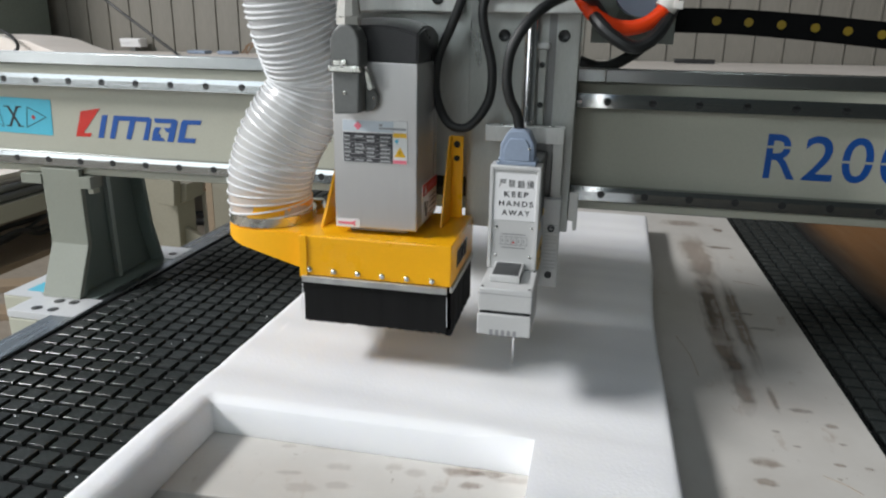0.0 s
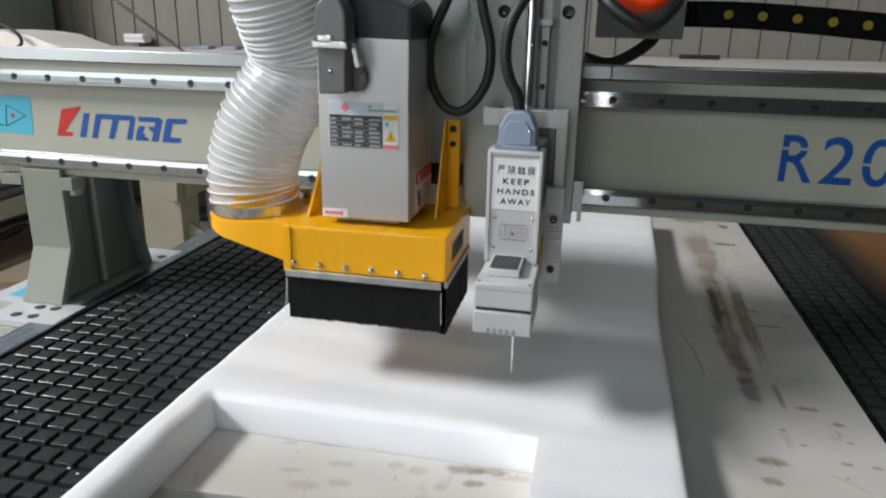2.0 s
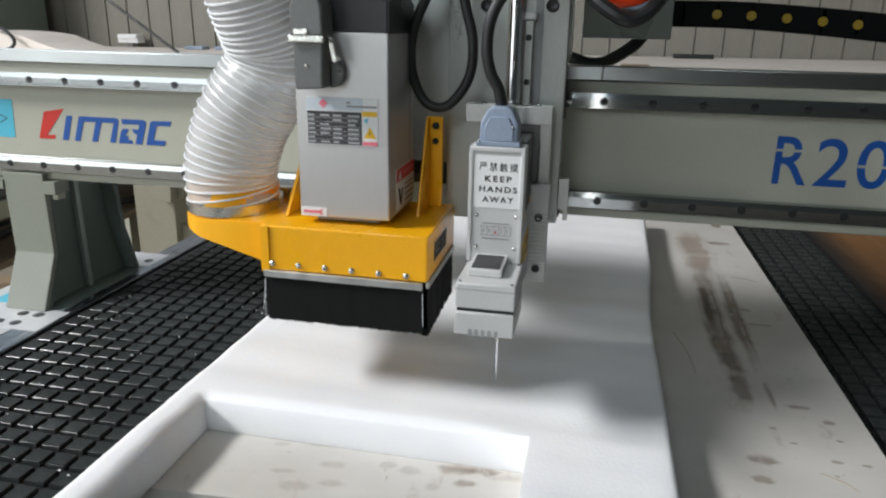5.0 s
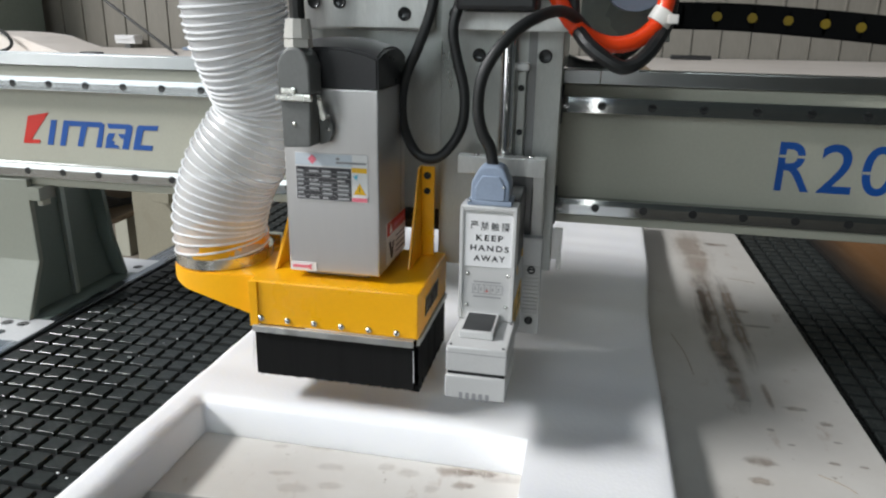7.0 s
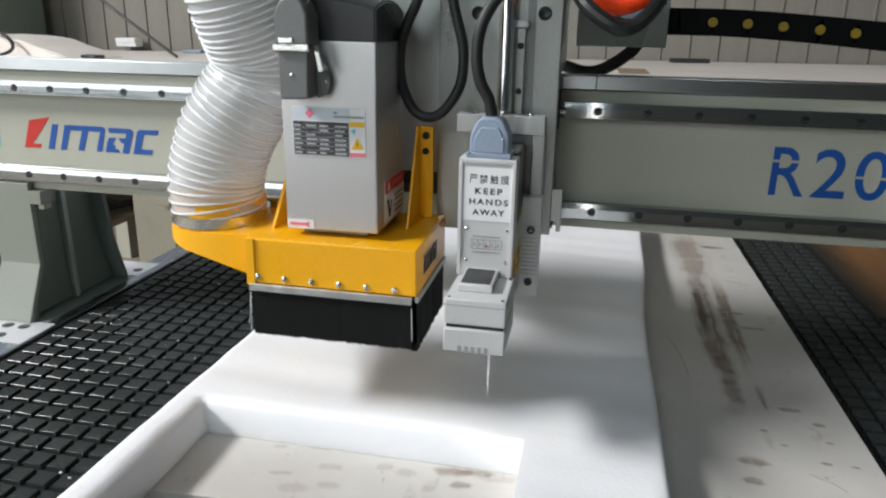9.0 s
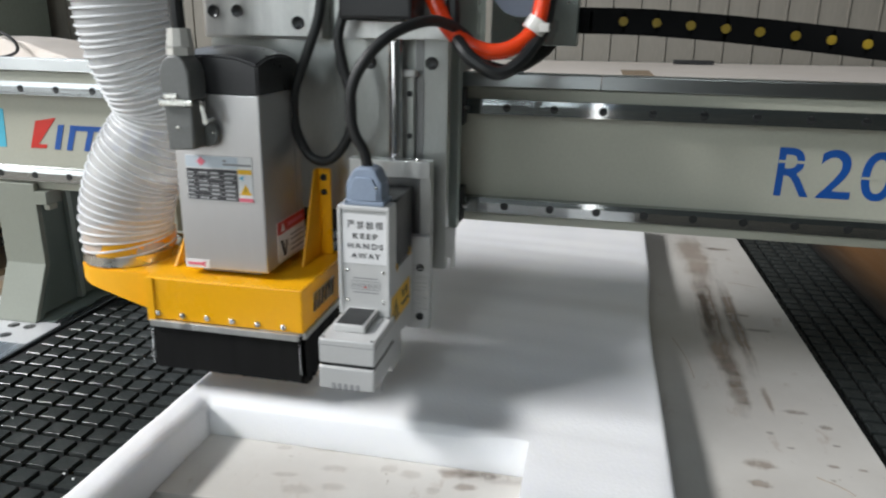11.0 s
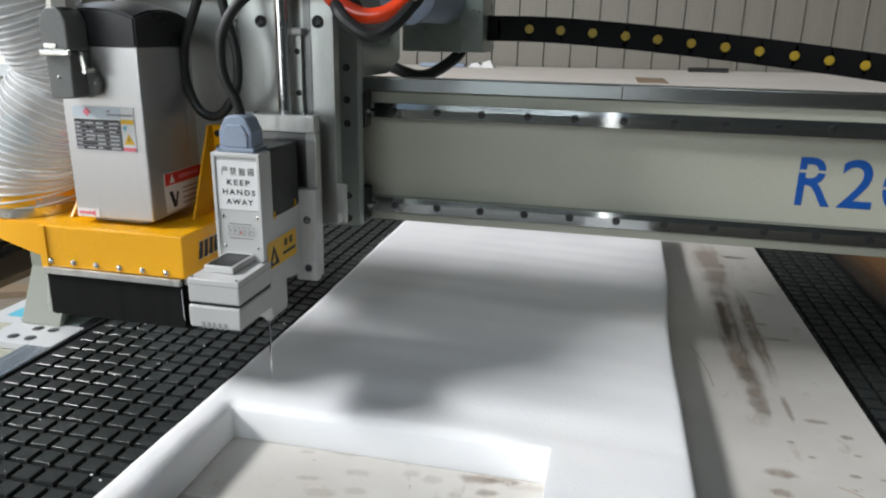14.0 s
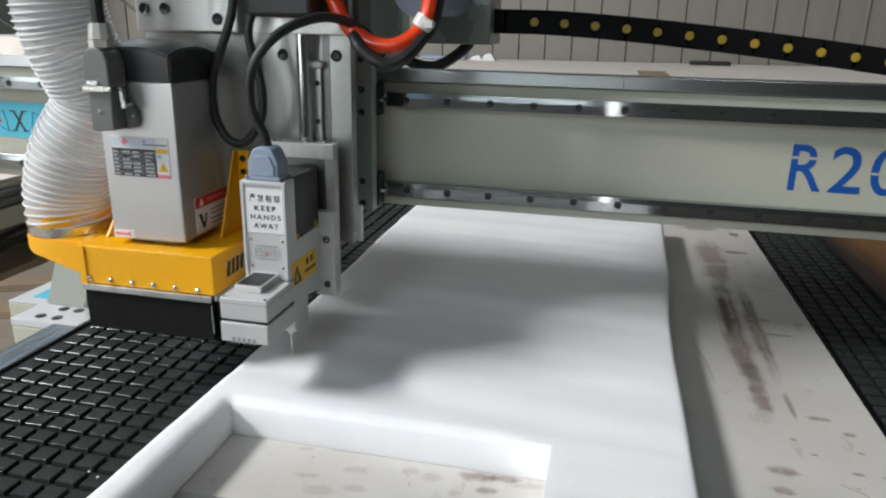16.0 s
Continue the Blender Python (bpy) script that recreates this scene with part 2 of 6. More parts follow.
def foam_material():
    m, nt, b = node_mat("white_polyethylene_foam")
    N, L = nt.nodes, nt.links
    co = N.new("ShaderNodeTexCoord")
    n1 = N.new("ShaderNodeTexNoise")
    n1.inputs["Scale"].default_value, n1.inputs["Detail"].default_value = 7, 4
    n2 = N.new("ShaderNodeTexVoronoi")
    n2.inputs["Scale"].default_value = 260
    L.new(co.outputs["Object"], n1.inputs[0])
    L.new(co.outputs["Object"], n2.inputs[0])
    r = N.new("ShaderNodeValToRGB")
    r.color_ramp.elements[0].color, r.color_ramp.elements[0].position = (0.85, 0.86, 0.88, 1), 0.3
    r.color_ramp.elements[1].color, r.color_ramp.elements[1].position = (0.92, 0.92, 0.92, 1), 0.7
    L.new(n1.outputs[0], r.inputs[0])
    L.new(r.outputs[0], b.inputs["Base Color"])
    b.inputs["Roughness"].default_value = 0.55
    b.inputs["Subsurface Weight"].default_value = 0.4
    b.inputs["Subsurface Radius"].default_value = (0.016, 0.016, 0.017)
    b.inputs["Subsurface Scale"].default_value = 1.0
    bp = N.new("ShaderNodeBump")
    bp.inputs["Strength"].default_value, bp.inputs["Distance"].default_value = 0.13, 0.0010
    L.new(n2.outputs[0], bp.inputs["Height"])
    L.new(bp.outputs[0], b.inputs["Normal"])
    return m


def board_material():
    """White laminated board with brown glue scuffs and scratches drawn out along its length."""
    m, nt, b = node_mat("white_board_with_brown_scuffs")
    N, L = nt.nodes, nt.links
    co = N.new("ShaderNodeTexCoord")

    def noise_at(scale, stretch, detail=6, rough=0.65):
        mp = N.new("ShaderNodeMapping")
        mp.inputs["Scale"].default_value = stretch
        L.new(co.outputs["Object"], mp.inputs[0])
        n = N.new("ShaderNodeTexNoise")
        n.inputs["Scale"].default_value, n.inputs["Detail"].default_value, n.inputs["Roughness"].default_value = scale, detail, rough
        L.new(mp.outputs[0], n.inputs[0])
        return n.outputs[0]

    def maprange(src, a, c, lo, hi):
        r = N.new("ShaderNodeMapRange")
        for i, val in enumerate((a, c, lo, hi)):
            r.inputs[i + 1].default_value = val
        L.new(src, r.inputs[0])
        return r.outputs[0]

    def mixc(fac, a, c):
        x = N.new("ShaderNodeMix")
        x.data_type = 'RGBA'
        L.new(fac, x.inputs[0])
        if isinstance(a, tuple):
            x.inputs[6].default_value = rgba(a)
        else:
            L.new(a, x.inputs[6])
        x.inputs[7].default_value = rgba(c)
        return x.outputs[2]

    base = mixc(maprange(noise_at(5, (1, 1, 1)), 0.35, 0.7, 0.0, 1.0), (0.62, 0.60, 0.56), (0.53, 0.505, 0.465))
    base = mixc(maprange(noise_at(16, (2.2, 1, 1)), 0.60, 0.72, 0.0, 0.55), base, (0.36, 0.28, 0.22))
    base = mixc(maprange(noise_at(90, (1, 1, 1), 2), 0.72, 0.78, 0.0, 0.6), base, (0.22, 0.17, 0.13))
    L.new(base, b.inputs["Base Color"])
    b.inputs["Roughness"].default_value = 0.45
    bp = N.new("ShaderNodeBump")
    bp.inputs["Strength"].default_value, bp.inputs["Distance"].default_value = 0.08, 0.001
    L.new(noise_at(120, (1, 1, 1), 3), bp.inputs["Height"])
    L.new(bp.outputs[0], b.inputs["Normal"])
    return m


def stain_material(name, strength, blotch_scale=42, colour=(0.31, 0.24, 0.185)):
    """Dried glue dragged along a streak: broken lines along it, blotches, and a torn rim."""
    m = surface(name, colour, 0.6, vary=0.25, scale=40, fine=300, bump=0.1)
    nt = m.node_tree
    N, L = nt.nodes, nt.links
    co = N.new("ShaderNodeTexCoord")
    info = N.new("ShaderNodeObjectInfo")
    seed = N.new("ShaderNodeMath")
    seed.operation = 'MULTIPLY'
    seed.inputs[1].default_value = 40.0
    L.new(info.outputs["Random"], seed.inputs[0])

    def math_node(op, a, c, clamp=False):
        x = N.new("ShaderNodeMath")
        x.operation, x.use_clamp = op, clamp
        for k, v in enumerate((a, c)):
            if isinstance(v, (int, float)):
                x.inputs[k].default_value = v
            else:
                L.new(v, x.inputs[k])
        return x.outputs[0]

    def noise4(src, stretch, scale, detail):
        mp = N.new("ShaderNodeMapping")
        mp.inputs["Scale"].default_value = stretch
        L.new(src, mp.inputs[0])
        n = N.new("ShaderNodeTexNoise")
        n.noise_dimensions = '4D'
        n.inputs["Scale"].default_value, n.inputs["Detail"].default_value = scale, detail
        L.new(mp.outputs[0], n.inputs["Vector"])
        L.new(seed.outputs[0], n.inputs["W"])
        return n.outputs[0]
    lines = noise4(co.outputs["UV"], (6.5, 0.55, 1), 1.7, 5)
    blotch = noise4(co.outputs["Object"], (1, 1, 1), blotch_scale, 6)
    sep = N.new("ShaderNodeSeparateXYZ")
    L.new(co.outputs["UV"], sep.inputs[0])
    rim = None
    for axis, gain in ((0, 2.8), (1, 3.4)):
        p = N.new("ShaderNodeMath")
        p.operation = 'PINGPONG'
        p.inputs[1].default_value = 0.5
        L.new(sep.outputs[axis], p.inputs[0])
        q = math_node('MULTIPLY', p.outputs[0], gain, True)
        rim = q if rim is None else math_node('MULTIPLY', rim, q)
    total = math_node('ADD', math_node('ADD', math_node('MULTIPLY', lines, 1.0), math_node('MULTIPLY', blotch, 0.9)), math_node('MULTIPLY', rim, 0.75))
    r = N.new("ShaderNodeMapRange")
    r.inputs[1].default_value, r.inputs[2].default_value, r.inputs[3].default_value, r.inputs[4].default_value = 1.20, 1.72, 0.0, strength
    L.new(total, r.inputs[0])
    L.new(math_node('MULTIPLY', r.outputs[0], rim, True), nt.nodes["Principled BSDF"].inputs["Alpha"])
    return m


def film_material():
    """Clear ribbed hose wall: mostly transparent, slightly milky, glossy."""
    m, nt, b = node_mat("clear_hose_film")
    N, L = nt.nodes, nt.links
    b.inputs["Base Color"].default_value = (0.70, 0.705, 0.71, 1)
    b.inputs["Roughness"].default_value = 0.2
    b.inputs["Alpha"].default_value = 0.60
    co = N.new("ShaderNodeTexCoord")
    n = N.new("ShaderNodeTexNoise")
    n.inputs["Scale"].default_value = 60
    L.new(co.outputs["Object"], n.inputs[0])
    bp = N.new("ShaderNodeBump")
    bp.inputs["Strength"].default_value, bp.inputs["Distance"].default_value = 0.25, 0.002
    L.new(n.outputs[0], bp.inputs["Height"])
    L.new(bp.outputs[0], b.inputs["Normal"])
    return m


M_FOAM, M_BOARD, M_FILM = foam_material(), board_material(), film_material()
M_STAIN, M_SMUDGE = stain_material("brown_glue_stain", 0.58), stain_material("faint_brown_smudge", 0.40, 130, (0.33, 0.235, 0.165))
M_FAINT = stain_material("faint_thin_smudge", 0.15, 170, (0.36, 0.25, 0.17))
M_RIB = surface("milky_hose_rib", (0.80, 0.81, 0.82), 0.25, vary=0.04, scale=30, fine=200, bump=0.02, coat=0.2)

# ---------------------------------------------------------------- mesh helpers
ORIGIN = {}


def thing(name, base, label, category, group="", kind="", true=None):
    """An Empty that carries a thing's parts. true: per axis the scale and shift from drawn to true size and place."""
    ob = new(name)
    ob.empty_display_size = 0.05
    ORIGIN[ob] = Vector(base)
    if true:
        ob.location = [s * c + o for c, (s, o) in zip(base, true)]
        ob.scale = [s for s, o in true]
    else:
        ob.location = base
    return tagged(ob, label, category, group, kind)


def finish(bm, name, mat, origin, smooth):
    if origin.length:
        bmesh.ops.translate(bm, verts=bm.verts, vec=-origin)
    me = bpy.data.meshes.new(name)
    bm.to_mesh(me)
    bm.free()
    me.materials.append(mat)
    if smooth:
        me.shade_smooth()
        me.set_sharp_from_angle(angle=radians(35))
    flat = me.attributes.get("flat")
    if flat:
        for p, d in zip(me.polygons, [d.value for d in flat.data]):
            if d:
                p.use_smooth = False
        me.attributes.remove(me.attributes["flat"])
    return me


def part(name, bm, mat, parent, label="", smooth=True):
    o = ORIGIN[parent]
    ob = new(name, finish(bm, name, mat, o, smooth))
    ob.parent = parent
    ORIGIN[ob] = o
    if label:
        tagged(ob, label)
    return ob


def single(name, bm, mat, base, label, category, group="", kind="", smooth=True):
    ob = new(name, finish(bm, name, mat, Vector(base), smooth))
    ob.location = base
    ORIGIN[ob] = Vector(base)
    return tagged(ob, label, category, group, kind)


def box(lo, hi, r=0.0, seg=2):
    bm = bmesh.new()
    bmesh.ops.create_cube(bm, size=1)
    for v in bm.verts:
        for i in range(3):
            v.co[i] = lo[i] if v.co[i] < 0 else hi[i]
    if r:
        round_edges(bm, r, seg)
    return bm


def round_edges(bm, r, seg):
    """Bevels edges and notes which faces stay flat."""
    bm.normal_update()
    old = [f.normal.copy() for f in bm.faces]
    bmesh.ops.bevel(bm, geom=bm.edges[:], offset=r, segments=seg, affect='EDGES', profile=0.5)
    bm.normal_update()
    flat = bm.faces.layers.int.new("flat")
    for f in bm.faces:
        f[flat] = int(any(f.normal.dot(n) > 0.9999 for n in old))


def join(*bms):
    out = bmesh.new()
    tmp = bpy.data.meshes.new("tmp")
    for b in bms:
        b.to_mesh(tmp)
        b.free()
        out.from_mesh(tmp)
    bpy.data.meshes.remove(tmp)
    return out


def rod(p0, p1, r, seg=16, r1=None):
    p0, p1 = Vector(p0), Vector(p1)
    bm = bmesh.new()
    d = p1 - p0
    bmesh.ops.create_cone(bm, cap_ends=True, segments=seg, radius1=r, radius2=r if r1 is None else r1, depth=d.length)
    bmesh.ops.transform(bm, verts=bm.verts, matrix=Matrix.Translation((p0 + p1) / 2) @ d.to_track_quat('Z', 'Y').to_matrix().to_4x4())
    return bm


def catmull(pts, n=8):
    p = [Vector(a) for a in pts]
    p = [2 * p[0] - p[1]] + p + [2 * p[-1] - p[-2]]
    out = []
    for i in range(1, len(p) - 2):
        for k in range(n):
            t = k / n
            a, b, c, d = p[i - 1], p[i], p[i + 1], p[i + 2]
            out.append(0.5 * ((2 * b) + (c - a) * t + (2 * a - 5 * b + 4 * c - d) * t * t + (3 * b - a - 3 * c + d) * t ** 3))
    out.append(p[-2])
    return out


def frames_along(pts):
    """Tangent and two normals at each point, without twist."""
    n = len(pts)
    tan = [(pts[min(i + 1, n - 1)] - pts[max(i - 1, 0)]).normalized() for i in range(n)]
    u = tan[0].orthogonal().normalized()
    out = []
    for t in tan:
        u = (u - t * u.dot(t)).normalized()
        out.append((t, u, t.cross(u)))
    return out


def tube(pts, r, seg=10, n=8, smooth_path=True):
    path = catmull(pts, n) if smooth_path else [Vector(p) for p in pts]
    bm = bmesh.new()
    rings = []
    for p, (t, u, w) in zip(path, frames_along(path)):
        rings.append([bm.verts.new(p + (u * math.cos(a) + w * math.sin(a)) * r) for a in (2 * math.pi * k / seg for k in range(seg))])
    for a, b in zip(rings, rings[1:]):
        for k in range(seg):
            bm.faces.new((a[k], a[(k + 1) % seg], b[(k + 1) % seg], b[k]))
    bm.faces.new(rings[0][::-1])
    bm.faces.new(rings[-1])
    return bm


def prism(poly, axis, lo, hi, r=0.0):
    """A flat outline drawn in the two other axes, thick from lo to hi along axis."""
    bm = bmesh.new()

    def at(p, h):
        q = list(p)
        q.insert(axis, h)
        return q
    a = [bm.verts.new(at(p, lo)) for p in poly]
    b = [bm.verts.new(at(p, hi)) for p in poly]
    bm.faces.new(a)
    bm.faces.new(b)
    n = len(poly)
    for i in range(n):
        bm.faces.new((a[i], a[(i + 1) % n], b[(i + 1) % n], b[i]))
    bmesh.ops.recalc_face_normals(bm, faces=bm.faces)
    if r:
        round_edges(bm, r, 2)
    return bm


def socket_bolt(p, direction, r, h):
    """Cap screw head with a hexagon socket."""
    p, d = Vector(p), Vector(direction).normalized()
    head = rod(p, p + d * h, r, 18)
    bmesh.ops.bevel(head, geom=[e for e in head.edges if e.is_boundary or e.calc_face_angle(0) > 1], offset=r * 0.12, segments=1, affect='EDGES')
    # cut the socket: a smaller hexagonal well under the flat top
    top = max(head.faces, key=lambda f: f.calc_center_median().dot(d) + (1 if len(f.verts) > 6 else 0))
    c = top.calc_center_median()
    bmesh.ops.inset_individual(head, faces=[top], thickness=r * 0.38)
    for v in top.verts:
        v.co = c + (v.co - c) - d * (h * 0.75)
    seat = rod(p + d * (h * 0.25), p + d * (h * 0.3), r * 0.25, 6)
    return join(head, seat)


def dome(p, direction, r):
    bm = bmesh.new()
    bmesh.ops.create_uvsphere(bm, u_segments=12, v_segments=8, radius=r)
    bmesh.ops.delete(bm, geom=[v for v in bm.verts if v.co.z < -1e-5], context='VERTS')
    q = Vector(direction).to_track_quat('Z', 'Y').to_matrix().to_4x4()
    bmesh.ops.scale(bm, vec=(1, 1, 0.75), verts=bm.verts)
    bmesh.ops.transform(bm, verts=bm.verts, matrix=Matrix.Translation(p) @ q)
    return bm


def lettering(text, size, depth=0.0004, spacing=1.0, shear=0.0, bold=0.0):
    """Text as a bmesh in the x-z plane, its lower left corner at the origin, facing -y."""
    cu = bpy.data.curves.new("text", 'FONT')
    cu.body, cu.size, cu.extrude, cu.space_character, cu.shear, cu.offset = text, size, depth, spacing, shear, bold
    ob = bpy.data.objects.new("text", cu)
    scene.collection.objects.link(ob)
    dg = bpy.context.evaluated_depsgraph_get()
    me = bpy.data.meshes.new_from_object(ob.evaluated_get(dg))
    bm = bmesh.new()
    bm.from_mesh(me)
    bpy.data.objects.remove(ob)
    bpy.data.curves.remove(cu)
    bpy.data.meshes.remove(me)
    bmesh.ops.rotate(bm, verts=bm.verts, cent=(0, 0, 0), matrix=Matrix.Rotation(radians(90), 3, 'X'))
    return bm


def fit_text(bm, x0, x1, z0, z1, y):
    """Moves and scales lettering into a rectangle at depth y."""
    xs, zs = [v.co.x for v in bm.verts], [v.co.z for v in bm.verts]
    for v in bm.verts:
        v.co = Vector((x0 + (v.co.x - min(xs)) / (max(xs) - min(xs)) * (x1 - x0), y + v.co.y * 0.5, z0 + (v.co.z - min(zs)) / (max(zs) - min(zs)) * (z1 - z0)))
    return bm

# ---------------------------------------------------------------- hall
FLOOR = -0.85
WY = 4.0


def hall():
    single("floor", box((-6.5, -6.2, FLOOR - 0.12), (7.5, 4.4, FLOOR)), M_CONCRETE, (0, 0, FLOOR), "worn brown-grey concrete workshop floor", "floor", kind="structure")
    # back wall: backing sheet with folded ribs
    # High opening out of view, added for the north fill lamp.
    w = single("wall_north", join(box((-6.5, WY + 0.05, FLOOR), (7.5, WY + 0.12, 2.05)), box((-6.5, WY + 0.05, 4.25), (7.5, WY + 0.12, 7.5)), box((-1.9, WY + 0.05, 2.05), (7.5, WY + 0.12, 4.25)), box((-6.5, WY + 0.05, 2.05), (-5.4, WY + 0.12, 4.25))), M_WALL, (0, WY, FLOOR), "off-white folded metal cladding wall with an added high opening", "wall", kind="structure")
    src = None
    x = -3.3
    while x < 5.4:
        # a flat pan with a narrow folded seam on its side
        poly = [(x + 0.001, WY + 0.052), (x + 0.001, WY + 0.02), (x + 0.162, WY + 0.02), (x + 0.164, WY + 0.010), (x + 0.1735, WY + 0.010), (x + 0.1745, WY + 0.018), (x + 0.1755, WY + 0.052)]
        if src is None:
            x_first = x
            src = part("panel", prism(poly, 2, 0.175, 1.98), M_WALL, w, smooth=False)
            tall = finish(prism(poly, 2, 0.175, 4.0), "panel", M_WALL, Vector((0, WY, FLOOR)), False)
        else:
            o = new("panel", src.data if x < -1.25 else tall)
            o.parent = w
            o.location = (x - x_first, 0, 0)
        x += 0.178
    single("wall_plinth", box((-5.6, WY + 0.015, FLOOR), (7.0, WY + 0.05, 0.170)), M_WALL, (0, WY, FLOOR), "off-white low wall below the cladding", "wall", kind="structure")
    # west wall with a high window opening
    wl = join(box((-5.8, -6.2, 3.3), (-5.6, 4.4, 4.2)), box((-5.8, -6.2, FLOOR), (-5.6, -5.1, 3.3)), box((-5.8, -0.1, FLOOR), (-5.6, 4.4, 3.3)),
              box((-5.8, -6.2, 7.1), (-5.6, 4.4, 7.5)), box((-5.8, -6.2, 4.2), (-5.6, -5.2, 7.1)), box((-5.8, -0.4, 4.2), (-5.6, 4.4, 7.1)))
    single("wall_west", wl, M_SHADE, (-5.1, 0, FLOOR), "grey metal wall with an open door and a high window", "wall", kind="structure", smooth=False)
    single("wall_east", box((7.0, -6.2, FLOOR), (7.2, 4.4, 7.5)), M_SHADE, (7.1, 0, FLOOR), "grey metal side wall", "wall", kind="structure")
    # south wall with the big door, plus openings made up for two lamps
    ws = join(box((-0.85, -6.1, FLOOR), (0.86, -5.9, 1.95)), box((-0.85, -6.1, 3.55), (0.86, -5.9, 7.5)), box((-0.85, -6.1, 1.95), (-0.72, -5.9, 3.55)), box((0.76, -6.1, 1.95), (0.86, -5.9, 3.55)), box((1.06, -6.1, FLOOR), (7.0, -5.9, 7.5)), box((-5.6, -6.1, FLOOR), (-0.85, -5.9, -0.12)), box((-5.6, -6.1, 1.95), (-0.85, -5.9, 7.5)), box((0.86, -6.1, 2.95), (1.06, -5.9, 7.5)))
    single("wall_south", ws, M_SHADE, (0, -6, FLOOR), "unseen grey metal wall with a window band and two added lamp openings", "wall", kind="structure", smooth=False)
    # The hole is made up to suit the overhead fill lamp.
    c = join(box((-5.8, -6.2, 7.5), (7.2, -4.6, 7.6)), box((-5.8, -0.8, 7.5), (7.2, 4.4, 7.6)), box((-5.8, -4.6, 7.5), (-2.3, -0.8, 7.6)), box((2.9, -4.6, 7.5), (7.2, -0.8, 7.6)))
    single("ceiling", c, M_ROOF, (0, 0, 7.5), "unseen grey metal sheet roof with an added lamp opening", "ceiling", kind="structure", smooth=False)


hall()


# ---------------------------------------------------------------- machine bed
BX0, BX1, BY0, BY1 = 0.117, 1.68, -1.05, 2.0
PITCH = 0.0289


def machine_bed():
    t = thing("machine_bed", (0.9, 0.6, FLOOR), "long machine table with a black grooved vacuum bed", "machine table")
    part("bed_base", box((BX0, BY0, -0.05), (BX1, BY1, -0.006), 0.002), M_GROOVE, t)
    part("side_strip", box((0.0665, BY0, -0.045), (0.115, BY1, -0.0015), 0.0025), M_SIDE, t, "blue-grey brushed aluminium edge strip")
    part("side_strip", box((BX1 + 0.002, BY0, -0.045), (BX1 + 0.045, BY1, -0.0015), 0.0025), M_SIDE, t, "blue-grey brushed aluminium edge strip")
    part("side_beam", box((-0.06, BY0, -0.32), (0.06, BY1, -0.075), 0.006), M_BEIGE, t)
    part("side_beam", box((BX1 + 0.03, BY0, -0.32), (BX1 + 0.16, BY1, -0.075), 0.006), M_BEIGE, t)
    part("bed_plate", box((0.06, BY0, -0.10), (BX1 + 0.03, BY1, -0.052)), M_BEIGE, t)
    part("guide_rail", box((-0.01, BY0, -0.0745), (0.014, BY1, -0.0555), 0.002), M_RAIL, t, "ground steel linear rail")
    for x in (0.0, BX1 + 0.09):
        for y in (-0.8, 0.5, 1.8):
            part("leg", box((x - 0.06, y - 0.06, FLOOR), (x + 0.06, y + 0.06, -0.32), 0.006), M_BEIGE, t)
    return t


BED = machine_bed()


SMUDGES = [(0.604, -0.391, 0.0075, 0.0085), (0.67, -0.414, 0.0135, 0.0119), (0.725, -0.401, 0.009, 0.0136), (0.749, -0.406, 0.0105, 0.0136), (0.645, -0.456, 0.015, 0.0153), (0.679, -0.444, 0.012, 0.0119), (0.796, -0.393, 0.0195, 0.0153), (0.821, -0.39, 0.0165, 0.0119), (0.807, -0.414, 0.0105, 0.0119), (0.777, -0.426, 0.0067, 0.0136), (0.647, -0.385, 0.015, 0.0051), (0.843, -0.396, 0.0225, 0.0102), (0.624, -0.435, 0.012, 0.0085)]  # x, y, half length, half width


